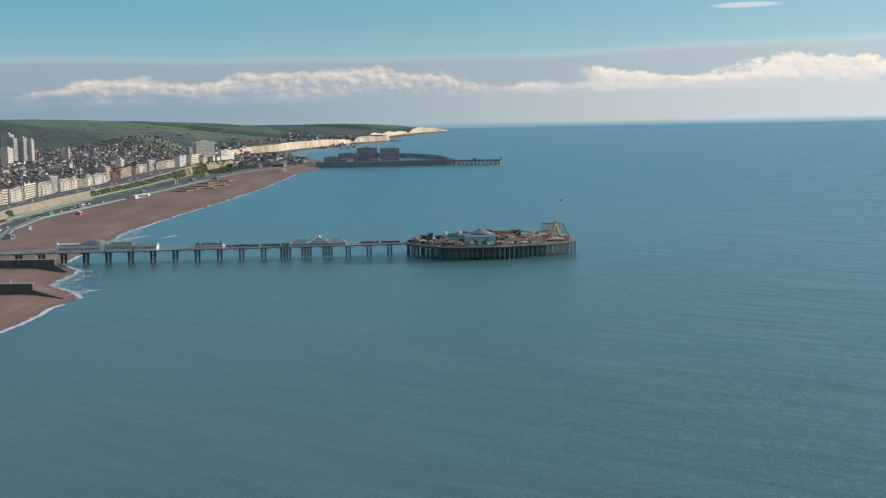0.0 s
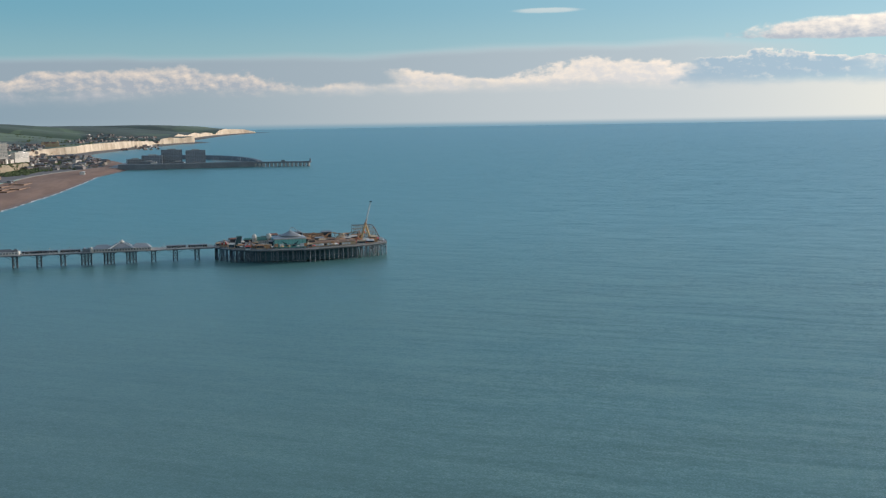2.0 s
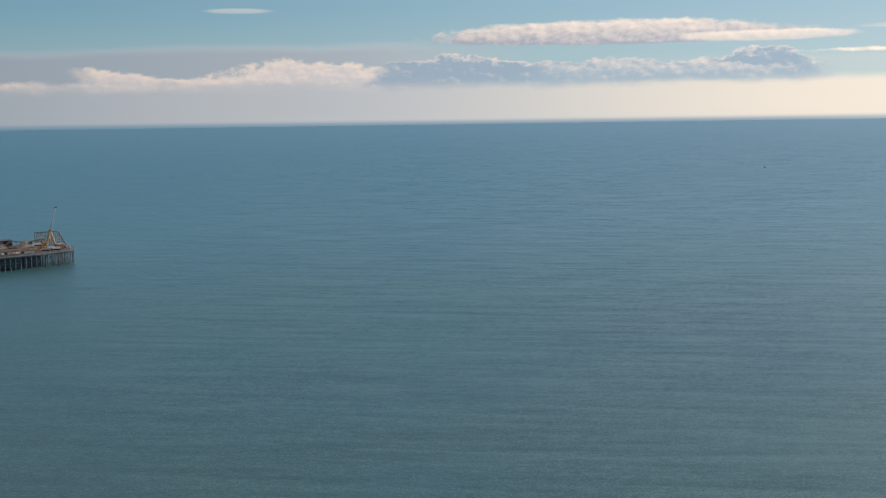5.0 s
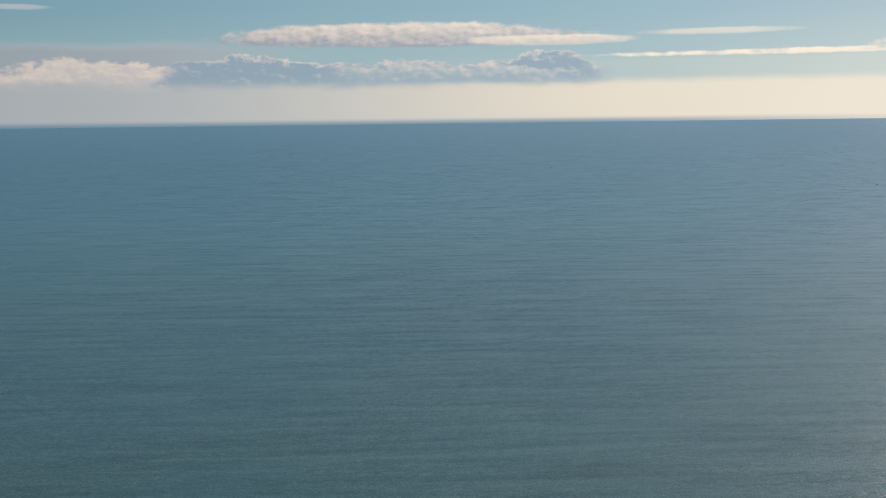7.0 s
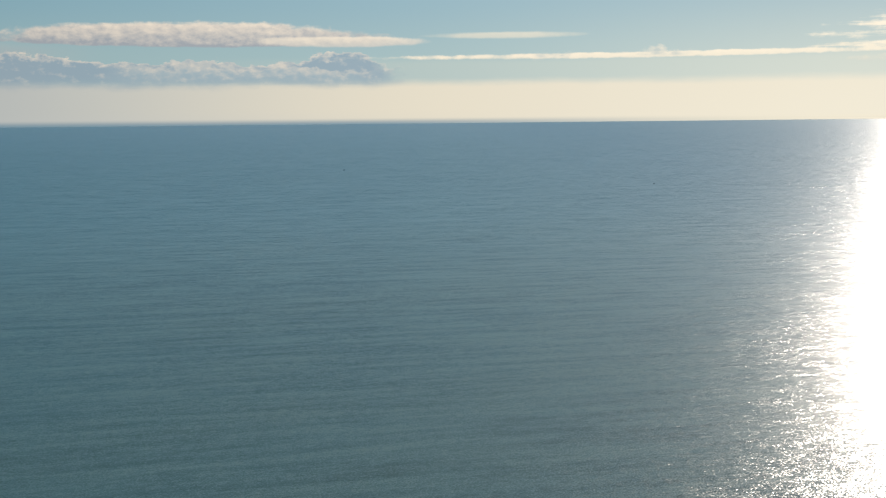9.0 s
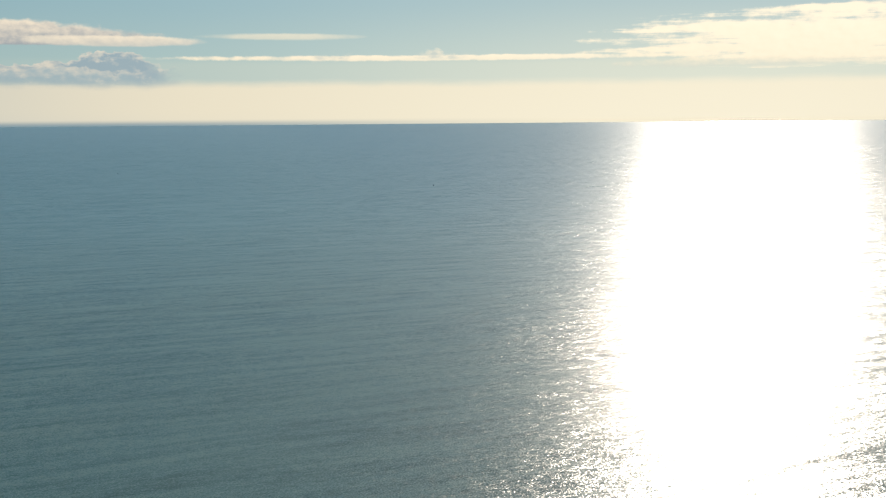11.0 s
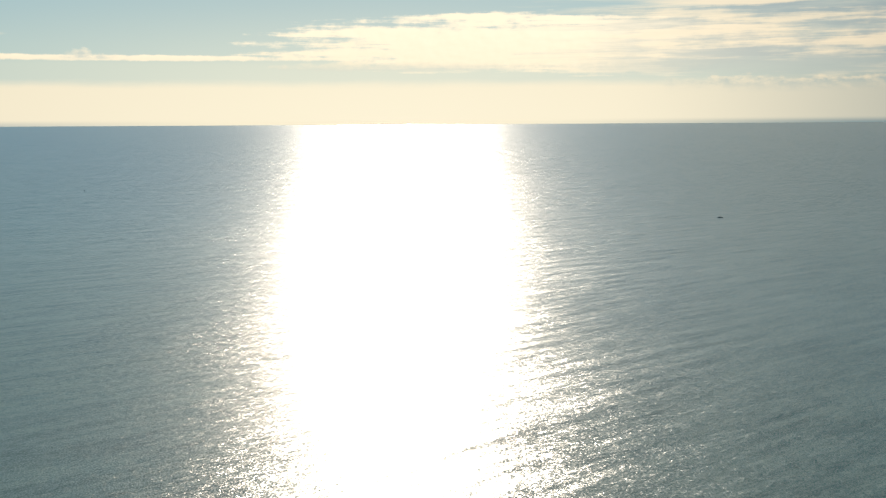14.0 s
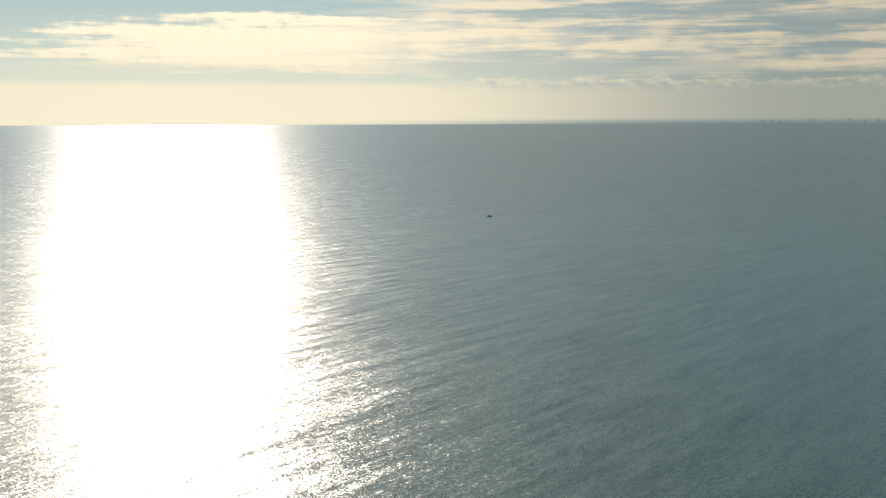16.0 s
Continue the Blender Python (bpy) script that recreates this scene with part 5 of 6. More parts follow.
def island_mix(name, tones, rough=0.85):
    """One tone a piece for joined far houses."""
    def build(g):
        r = g.nodes.new("ShaderNodeNewGeometry").outputs["Random Per Island"]
        ramp = g.nodes.new("ShaderNodeValToRGB")
        ramp.color_ramp.interpolation = "CONSTANT"
        while len(ramp.color_ramp.elements) < len(tones):
            ramp.color_ramp.elements.new(0.5)
        for i, c in enumerate(tones):
            ramp.color_ramp.elements[i].position = i / len(tones)
            ramp.color_ramp.elements[i].color = (*c, 1)
        g.put(ramp.inputs[0], r)
        stain = g.noise(g.world, 0.25, 4, 0.6)
        g.put(g.bsdf.inputs["Base Color"], g.mix(g.mul(stain, 0.35), ramp.outputs[0], (0.2, 0.19, 0.18)))
        g.bsdf.inputs["Roughness"].default_value = rough
    return material(name, build)


FAR_WALLS = island_mix("far_walls", [(0.50, 0.47, 0.42), (0.36, 0.32, 0.27), (0.24, 0.20, 0.17), (0.18, 0.11, 0.09), (0.62, 0.60, 0.56), (0.20, 0.19, 0.19), (0.26, 0.23, 0.20), (0.17, 0.15, 0.14)])
FAR_ROOFS = island_mix("far_roofs", [(0.07, 0.08, 0.095), (0.10, 0.11, 0.125), (0.15, 0.095, 0.075), (0.085, 0.095, 0.11), (0.13, 0.135, 0.145), (0.13, 0.085, 0.07)])


def joined_houses(name, spots, label):
    """Far houses that nobody could count, as one mesh of walls and roofs."""
    verts, faces, mats = [], [], []
    for x, y, z, rz, w, d, h, flat in spots:
        m = put(x, y, z, rz)
        base = len(verts)
        rh = 0.8 if flat else 0.26 * d
        for c in ((-w / 2, -d / 2, -4), (w / 2, -d / 2, -4), (w / 2, d / 2, -4), (-w / 2, d / 2, -4), (-w / 2, -d / 2, h), (w / 2, -d / 2, h), (w / 2, d / 2, h), (-w / 2, d / 2, h)):
            verts.append(m @ Vector(c))
        for f in ((0, 1, 5, 4), (1, 2, 6, 5), (2, 3, 7, 6), (3, 0, 4, 7)):
            faces.append([base + i for i in f])
            mats.append(0)
        base = len(verts)
        o = 0.3
        for c in ((-w / 2 - o, -d / 2 - o, h), (w / 2 + o, -d / 2 - o, h), (w / 2 + o, d / 2 + o, h), (-w / 2 - o, d / 2 + o, h), (-w / 2 - o if not flat else -w * 0.4, 0, h + rh), (w / 2 + o if not flat else w * 0.4, 0, h + rh)):
            verts.append(m @ Vector(c))
        for f in ((0, 1, 5, 4), (2, 3, 4, 5), (1, 2, 5), (3, 0, 4)):
            faces.append([base + i for i in f])
            mats.append(1)
        for cx in (-w * 0.4, w * 0.4):
            base = len(verts)
            for c in ((cx - 0.4, -0.8, h + rh * 0.6), (cx + 0.4, -0.8, h + rh * 0.6), (cx + 0.4, 0.8, h + rh * 0.6), (cx - 0.4, 0.8, h + rh * 0.6), (cx - 0.4, -0.8, h + rh + 0.7), (cx + 0.4, -0.8, h + rh + 0.7), (cx + 0.4, 0.8, h + rh + 0.7), (cx - 0.4, 0.8, h + rh + 0.7)):
                verts.append(m @ Vector(c))
            for f in ((0, 1, 5, 4), (1, 2, 6, 5), (2, 3, 7, 6), (3, 0, 4, 7), (4, 5, 6, 7)):
                faces.append([base + i for i in f])
                mats.append(0)
    me = bpy.data.meshes.new(name)
    me.from_pydata(verts, [], faces)
    me.materials.append(FAR_WALLS)
    me.materials.append(FAR_ROOFS)
    me.polygons.foreach_set("material_index", mats)
    tagged(new(name, me), label, "houses", kind="stuff")


def town_streets():
    spots, near_spots = [], []
    y = 1405.0
    while y < 3950:
        gap = rng.choice((30, 34, 40, 46))
        for side in (-1, 1):
            x = front_line(y) - 24 - rng.uniform(0, 10)
            stop = max(-0.415 * y - 25, front_line(y) - 260 - 620 * smooth(y, 1400, 3600))
            while x > stop:
                w, d = rng.choice((7, 8, 9, 10, 12, 15, 20, 26)) * rng.uniform(0.9, 1.1), rng.uniform(8, 12)
                h = rng.choice((7, 8, 8.5, 9, 10, 12, 14)) * (1.15 if x > front_line(y) - 120 else 0.95)
                if rng.random() > 0.1:
                    yy = y + side * gap * 0.25 + rng.uniform(-2, 2)
                    spots.append((x, yy, ground_height(x, yy), rng.choice((0, 0, 90, 90, 180, 8, 82)) + rng.uniform(-5, 5), w, d, h, rng.random() < 0.4))
                x -= w + rng.choice((0.3, 0.5, 1.0, 6.0))
        y += gap
    spots.sort(key=lambda s: s[1] - 0.4 * s[0])
    return spots[:260], spots[260:]


near_spots, far_spots = town_streets()
used = set()
for x, y, z, rz, w, d, h, flat in near_spots:
    i = rng.randrange(5)
    m = put(x, y, z, rz) @ Matrix.Diagonal((1, 1, rng.uniform(0.85, 1.2), 1))
    if i in used:
        copy_thing(TOWN[i], m)
    else:
        TOWN[i].matrix_basis = m
        used.add(i)
joined_houses("far_houses", far_spots, "crowded pale and brick town houses with dark roofs")

# houses on the hill beyond the town, and a settlement farther along the coast
hill_spots = []
for k in range(140):
    y = rng.uniform(3900, 4800)
    x = -0.252 * y - rng.uniform(-130, 130)
    hill_spots.append((x, y, ground_height(x, y), rng.choice((0, 90)) + rng.uniform(-15, 15), rng.uniform(7, 11), rng.uniform(6, 8), rng.uniform(4, 5.5), False))
joined_houses("hillside_houses", hill_spots, "white hillside houses with red and grey roofs")
hill_spots = []
for k in range(150):
    y = rng.uniform(7000, 10500)
    x = -0.085 * y - rng.uniform(-80, 480)
    hill_spots.append((x, y, ground_height(x, y), rng.uniform(0, 180), rng.uniform(14, 30), rng.uniform(10, 16), rng.uniform(6, 10), False))
for k in range(60):
    y = rng.uniform(5300, 6300)
    x = -0.168 * y - rng.uniform(0, 190)
    hill_spots.append((x, y, ground_height(x, y), rng.uniform(0, 180), rng.uniform(12, 20), rng.uniform(9, 12), rng.uniform(6, 9), False))
joined_houses("village_houses", hill_spots, "scattered far village houses on the downs")


def slab_block(name, w, d, h, storeys, n, mat, label, category="tower block"):
    t = thing(name, pose(0, 0, -500), label, category)
    part("wall", box(B(), -w / 2, w / 2, -d / 2, d / 2, -12, h), mat, t)
    bm = box(B(), -w * 0.2, w * 0.2, -d * 0.25, d * 0.25, h, h + 3.2)
    part("plant_room", bm, CONCRETE, t)
    step = h / storeys
    rows = mesh_of(box(B(), -w / n * 0.32, w / n * 0.32, -0.12, 0.12, 0, step * 0.5), "window", PANE)
    for i in range(storeys):
        for j in range(n):
            part("window", rows, None, t, m=pose(-w / 2 + (j + 0.5) * w / n, -d / 2 - 0.06, i * step + step * 0.3))
    for i in range(1, storeys):
        part("floor_band", box(B(), -w / 2 - 0.12, w / 2 + 0.12, -d / 2 - 0.2, d / 2 + 0.12, i * step - 0.2, i * step + 0.2), mat, t)
    return t


def block_at(ob, x, y, top, turn):
    """Sets a block so that its roof comes to a height fitted to the camera's view."""
    ob.matrix_basis = put(x, y, top, turn)


TOWERS = [(-1002, 2640, 115, 26, 20, 62, 19, 6, CONCRETE, "grey concrete tower block over the town", 90), (-976, 2600, 105, 12, 17, 56, 17, 4, CONCRETE, "grey tower block with dark window bands", 70),
          (-962, 2625, 106, 12, 15, 58, 17, 4, CONCRETE, "grey tower block beside a second one", 70), (-948, 2640, 101, 9, 10, 54, 16, 3, PALE, "slim pale tower block over the town", 70), (-952, 2500, 84, 22, 18, 40, 9, 5, CREAM, "cream mid-rise block below the towers", 80),
          (-943, 2848, 77.4, 7, 8, 28, 8, 2, CREAM, "slim cream block among the roofs", 70), (-932, 2850, 77.2, 6, 7, 28, 8, 2, CREAM, "slim cream block paired with another", 70), (-700, 2480, 56, 30, 12, 26, 7, 8, CREAM, "cream mid-rise flats among the roofs", 92)]
for x, y, top, w, d, h, st, n, mat, label, turn in TOWERS:
    ob = slab_block("tower_block", w, d, h, st, n, mat, label)
    block_at(ob, x, y, top - h, turn)
ob = slab_block("hospital", 58, 26, 42, 10, 12, PALE, "large pale hospital block on the hillside", "hospital")
block_at(ob, -712, 3420, 85 - 42, 35)
bm = B()
rod(bm, (-14, 4, 42), (-14, 4, 62), 0.7, 6)
beam(bm, (-26, 4, 66), (6, 4, 56), 0.9)
part("crane", bm, YELLOW, ob, "yellow tower crane")
part("annexe", box(B(), -50, -29, -10, 14, -12, 26), CONCRETE, ob)
ob = slab_block("flats", 62, 15, 18, 5, 14, PALE, "long white low-rise flats near the cliff", "flats")
block_at(ob, -672, 3560, 37, 60)

# a long school on the clifftop
t = thing("school", put(-985, 6000, ground_height(-985, 6000), 6), "large tan gabled school building on the downs", "school")
part("wall", box(B(), -42, 42, -9, 9, -6, 16), TAN, t)
part("roof", gable(B(), -42, 42, -9, 9, 16, 23, "x", 0.5), TILE_ROOF, t)
for x in (-34, 0, 34):
    part("gable_wing", gable(box(B(), x - 8, x + 8, -14, -9, -6, 18), x - 8, x + 8, -14, 4, 18, 27, "y", 0.3), TAN, t)

# church with a spire
t = thing("church", put(-717, 2200, 50, 80, 0.6), "small pale stone church with a tall spire", "church")
part("nave", box(B(), -12, 8, -5, 5, -5, 9), BUFF, t)
part("roof", gable(B(), -12, 8, -5, 5, 9, 14, "x", 0.4), SLATE, t)
part("tower", box(B(), 8, 13, -2.5, 2.5, -5, 15, 0.2), BUFF, t)
part("spire", lathe(B(), (10.5, 0, 15), [(2.7, 0), (0, 14)], 8), PALE, t)

# ---- seafront, beach and harbour ----


def leaf_build(g):
    n1, n2 = g.noise(g.world, 0.06, 4, 0.6), g.noise(g.world, 0.7, 4, 0.65)
    rnd = g.nodes.new("ShaderNodeNewGeometry").outputs["Random Per Island"]
    a = g.mix(g.step(n1, 0.35, 0.65), (0.030, 0.062, 0.026), (0.075, 0.115, 0.036))
    g.put(g.bsdf.inputs["Base Color"], g.mix(g.mul(g.add(rnd, n2), 0.4), a, (0.085, 0.10, 0.045)))
    g.bsdf.inputs["Roughness"].default_value = 0.9


LEAVES = material("leaves", leaf_build)
TURQUOISE = plain("turquoise_paint", (0.07, 0.22, 0.21), (0.12, 0.30, 0.28), 0.2, 0.6, grain=6)


def clumps(name, spots, label, category):
    """Bushes as many small leafy tufts; spots are (x, y, z, size)."""
    verts, faces = [], []
    r = random.Random(5)
    for x, y, z, s in spots:
        k = shrink(x, y)
        c = at(x, y, z)
        for i in range(16):
            u, v = r.uniform(0, 2 * math.pi), r.uniform(0.05, 1.0)
            p = c + k * s * Vector((math.cos(u) * math.sqrt(1 - v * v) * r.uniform(0.5, 1.1), math.sin(u) * math.sqrt(1 - v * v) * r.uniform(0.5, 1.1), v * r.uniform(0.5, 0.9)))
            q = k * s * r.uniform(0.28, 0.5)
            base = len(verts)
            for d in ((1, 0, 0), (-1, 0, 0), (0, 1, 0), (0, -1, 0), (0, 0, 1), (0, 0, -0.7)):
                verts.append(p + q * r.uniform(0.6, 1.3) * Vector(d))
            for f in ((0, 2, 4), (2, 1, 4), (1, 3, 4), (3, 0, 4), (2, 0, 5), (1, 2, 5), (3, 1, 5), (0, 3, 5)):
                faces.append([base + i for i in f])
    me = bpy.data.meshes.new(name)
    me.from_pydata(verts, [], faces)
    me.materials.append(LEAVES)
    tagged(new(name, me), label, category, kind="stuff")


def bank_x(y):
    return coast(y) - beach_width(y) - drive_width(y)


rng = random.Random(31)
spots = []
for k in range(3200):
    y = rng.uniform(1380, 3100)
    if noise.noise(Vector((y * 0.0055, 2.2, 0))) + 0.42 * smooth(y, 1750, 2200) + 0.25 * noise.noise(Vector((y * 0.03, 6.0, 0))) < 0.06:
        continue
    u = rng.uniform(0.1, 0.9)
    spots.append((bank_x(y) - 8 * u, y, 6.4 + (cliff_top(y) - 6.4) * u - 0.8, rng.uniform(1.3, 3.2)))
clumps("bank_shrubs", spots, "green shrubs growing over the sea bank", "shrubs")
spots = []
for k in range(900):
    y = rng.uniform(2830, 3900)
    x = bank_x(y) + rng.uniform(-14, 78) * smooth(y, 2830, 3000)
    spots.append((x, y, ground_height(x, y) - 0.6, rng.uniform(2.0, 5.0)))
clumps("slope_thicket", spots, "dark green thicket on the slope above the beach", "thicket")
spots = []
for k in range(900):
    y = rng.uniform(1500, 4700)
    x = front_line(min(y, 3300)) - rng.uniform(40, 860)
    if x < -0.42 * y - 20:
        continue
    spots.append((x, y, ground_height(x, y) + 2.0, rng.uniform(3, 6)))
clumps("garden_trees", spots, "dark garden trees between the houses", "trees")
spots = []
for k in range(1500):
    y = rng.uniform(4100, 9500)
    row = rng.choice((0.0, 1.0, 1.7, 2.6, 3.1, 4.0))
    x = coast(y) - 150 - row * 260 - 190 * noise.noise(Vector((y * 0.0016, row * 3.0, 0))) - rng.uniform(0, 16)
    if noise.noise(Vector((y * 0.003, row * 5.0, 9.0))) < -0.05:
        continue
    spots.append((x, y, ground_height(x, y) - 0.5, rng.uniform(2.5, 5.5)))
clumps("hedge_trees", spots, "dark hedgerows and copses on the downs", "hedges")


def sea_terrace():
    """The cast-iron walkway in front of the bank."""
    t = thing("sea_terrace", pose(0, 0, 0), "long turquoise cast-iron walkway with arches along the bank", "walkway")
    y0, y1, n = 1330.0, 2480.0, 150
    deck, rail = B(), B()
    lines = []
    for i in range(n + 1):
        y = y0 + (y1 - y0) * i / n
        lines.append((bank_x(y), y))
    for (xa, ya), (xb, yb) in zip(lines, lines[1:]):
        v = [deck.verts.new(at(x, y, z)) for z in (11.9, 12.4) for x, y in ((xa + 8, ya), (xb + 8, yb), (xb, yb), (xa, ya))]
        for f in ((3, 2, 1, 0), (4, 5, 6, 7), (0, 1, 5, 4), (2, 3, 7, 6)):
            deck.faces.new([v[j] for j in f])
        for h in (12.8, 13.5):
            beam(rail, at(xa + 8, ya, h), at(xb + 8, yb, h), 0.22)
        beam(rail, at(xa + 8.1, ya, 11.6), at(xb + 8.1, yb, 11.6), 0.75)
    part("deck", deck, TAN, t, "pale tan walkway deck")
    part("railing", rail, TURQUOISE, t)
    for i in range(n):
        (xa, ya), (xb, yb) = lines[i], lines[i + 1]
        bm = rod(B(), at(xa + 7.8, ya, 6.2), at(xa + 7.8, ya, 11.4), 0.28, 6)
        m = 6
        for j in range(m):
            a0, a1 = math.pi * j / m, math.pi * (j + 1) / m
            f0, f1 = 0.5 - 0.5 * math.cos(a0), 0.5 - 0.5 * math.cos(a1)
            beam(bm, at(xa + 7.8 + (xb - xa) * f0, ya + (yb - ya) * f0, 9.2 + 2.1 * math.sin(a0)), at(xa + 7.8 + (xb - xa) * f1, ya + (yb - ya) * f1, 9.2 + 2.1 * math.sin(a1)), 0.3)
        part("arch", bm, TURQUOISE, t)
    return t


sea_terrace()


def strip(name, mat, y0, y1, n, xa, xb, za, zb, label, category):
    """A raised kerb-like band between two lines along the coast."""
    bm = B()
    rows = []
    for i in range(n + 1):
        y = y0 + (y1 - y0) * i / n
        rows.append([bm.verts.new(at(x, y, z)) for x, z in ((xa(y), za), (xa(y), zb), (xb(y), zb), (xb(y), za))])
    for a, b in zip(rows, rows[1:]):
        for j in range(3):
            bm.faces.new((a[j], b[j], b[j + 1], a[j + 1]))
    return tagged(new(name, mesh_of(bm, name, mat)), label, category, kind="structure")


edge = lambda y: coast(y) - beach_width(y)
strip("pavement", PAVING, 700, 3300, 170, lambda y: edge(y) + 0.5, lambda y: edge(y) - 9, 5.0, 6.62, "pale seafront promenade beside the beach", "pavement")
strip("railing_wall", TURQUOISE, 1000, 2700, 120, lambda y: edge(y) + 0.1, lambda y: edge(y) - 0.3, 6.3, 7.5, "turquoise promenade railing above the beach", "railing")


def pave_upper():
    bm = B()
    rows = []
    for i in range(121):
        y = 1250 + 1950 * i / 120
        z = cliff_top(y)
        rows.append([bm.verts.new(at(bank_x(y) - 8 - o, y, z + h)) for o, h in ((0.0, 0.1), (0.0, 1.1), (0.35, 1.1), (0.35, 0.22), (4.5, 0.24), (4.5, 0.05))])
    for a, b in zip(rows, rows[1:]):
        for j in range(5):
            bm.faces.new((a[j], b[j], b[j + 1], a[j + 1]))
    tagged(new("upper_pavement", mesh_of(bm, "upper_pavement", PAVING)), "pale pavement and low wall above the bank", "pavement", kind="structure")


pave_upper()


def car(name, paint, label, van=False):
    t = thing(name, pose(0, 0, -500), label, "van" if van else "car", "parked cars")
    bm = B()
    h = 2.1 if van else 0.85
    side = [(-2.2, 0.35), (2.2, 0.35), (2.25, 0.75), (1.2, 0.95), (0.9, h + 0.1 if van else 0.98), (-2.15, h + 0.1 if van else 0.98)]
    lo = [bm.verts.new((x, -0.9, z)) for x, z in side]
    hi = [bm.verts.new((x, 0.9, z)) for x, z in side]
    for i in range(len(side)):
        bm.faces.new((lo[i], lo[(i + 1) % len(side)], hi[(i + 1) % len(side)], hi[i]))
    bm.faces.new(lo)
    bm.faces.new(hi[::-1])
    part("body", bm, paint, t)
    bm = B()
    cab = [(-1.7, 0.98), (1.1, 0.98), (0.5, 1.48), (-1.2, 1.5)] if not van else [(0.9, 1.0), (1.5, 1.0), (1.1, 1.9), (0.9, 1.95)]
    lo = [bm.verts.new((x, -0.8, z)) for x, z in cab]
    hi = [bm.verts.new((x, 0.8, z)) for x, z in cab]
    for i in range(4):
        bm.faces.new((lo[i], lo[(i + 1) % 4], hi[(i + 1) % 4], hi[i]))
    bm.faces.new(lo)
    bm.faces.new(hi[::-1])
    part("cabin", bm, GLASS, t)
    bm = B()
    for x in (-1.4, 1.4):
        for y in (-0.82, 0.82):
            rod(bm, (x, y - 0.1, 0.33), (x, y + 0.1, 0.33), 0.33, 10)
    tagged(part("wheels", bm, PILE_IRON, t), kind="stuff")
    return t


CARS = [car("car", WHITE, "small white car parked along the seafront"), car("car", LEAD, "silver-grey car parked along the seafront"), car("car", PILE_IRON, "dark grey car parked along the seafront"), car("car", NAVY, "dark blue car parked along the seafront"), car("car", RED, "red car parked along the seafront"), car("van", WHITE, "white van parked along the seafront", True)]
used = set()


def park(x, y, z, turn):
    i = rng.choice((0, 0, 1, 1, 2, 2, 3, 4, 5))
    m = put(x, y, z, turn)
    if i in used:
        copy_thing(CARS[i], m)
    else:
        CARS[i].matrix_basis = m
        used.add(i)


for k in range(190):                                      # upper road, both kerbs
    y = rng.uniform(1390, 3150)
    o = rng.choice((14.5, 17.5, 24, 30))
    x = bank_x(y) - 8 - o
    park(x, y, ground_height(x, y) + 0.02, 90 + rng.uniform(-4, 4))
for k in range(85):                                       # lower drive
    y = rng.uniform(1240, 2600)
    x = edge(y) - rng.choice((11.5, 13.5, 20))
    park(x, y, 6.42, 90 + rng.uniform(-4, 4))


def hut(name, x, y, w, d, h, mat, roof, label, turn=0):
    t = thing(name, put(x, y, ground_height(x, y) + 0.05, turn), label, "kiosk")
    part("wall", box(B(), -w / 2, w / 2, -d / 2, d / 2, -1.5, h, 0.05), mat, t)
    part("roof", gable(B(), -w / 2, w / 2, -d / 2, d / 2, h, h + 1.2, "x" if w > d else "y", 0.4, 0.6), roof, t)
    part("opening", box(B(), w / 2 - 0.05, w / 2 + 0.06, -d * 0.35, d * 0.35, 0.6, h - 0.5), GLASS, t)
    return t


hut("kiosk", -440, 1150, 7, 11, 4, LEAD, SLATE, "grey beach kiosk at the promenade")
hut("kiosk", -462, 1265, 4, 8, 2.8, PALE, LEAD, "white beach kiosk beside the promenade")
hut("kiosk", -478, 1492, 6, 9, 3.2, RED, PALE, "small red and white beach kiosk")
hut("pavilion", -498, 1875, 9, 62, 4, CREAM, PALE, "long pale beach pavilion with a cream roof", -8)
hut("kiosk", -512, 1480, 5, 12, 3.4, TEAL, TURQUOISE, "turquoise kiosk on the lower drive")
hut("kiosk", -520, 1640, 5, 12, 3.4, WHITE, PALE, "white kiosk on the lower drive")
hut("kiosk", -524, 1990, 7, 16, 4, TEAL, TURQUOISE, "turquoise beach building at the lower drive")
hut("kiosk", -566, 2720, 10, 24, 8, TAN, BROWN, "tan brick building below the bank")
hut("kiosk", -548, 2330, 10, 22, 6, BUFF, SLATE, "buff brick building at the lower drive")
hut("kiosk", -540, 2460, 9, 30, 5, LEAD, SLATE, "grey beach building at the lower drive")
hut("kiosk", -506, 2560, 8, 34, 3.5, LEAD, SLATE, "low grey sheds on the beach edge")
hut("kiosk", -420, 3020, 12, 20, 6, WHITE, PALE, "white kiosk above the shingle")


def play_court(x, y, w, d, label):
    """A walled sandy court with fence posts on the beach."""
    t = thing("beach_court", put(x, y, ground_height(x, y) + 0.5, -6), label, "court", "walled courts on the beach")
    bm = B()
    for x0, x1, y0, y1 in ((-w / 2, w / 2, -d / 2, -d / 2 + 0.8), (-w / 2, w / 2, d / 2 - 0.8, d / 2), (-w / 2, -w / 2 + 0.8, -d / 2 + 0.8, d / 2 - 0.8), (w / 2 - 0.8, w / 2, -d / 2 + 0.8, d / 2 - 0.8)):
        box(bm, x0, x1, y0, y1, -3, 0.9)
    part("low_wall", bm, BROWN, t)
    part("sand", box(B(), -w / 2 + 0.8, w / 2 - 0.8, -d / 2 + 0.8, d / 2 - 0.8, -3, 0.4), SHINGLE, t)
    for i in range(6):
        part("post", rod(B(), (-w / 2 + 0.4, -d / 2 + d * i / 5, 1.2), (-w / 2 + 0.4, -d / 2 + d * i / 5, 5.0), 0.15, 5), BROWN, t)
    return t


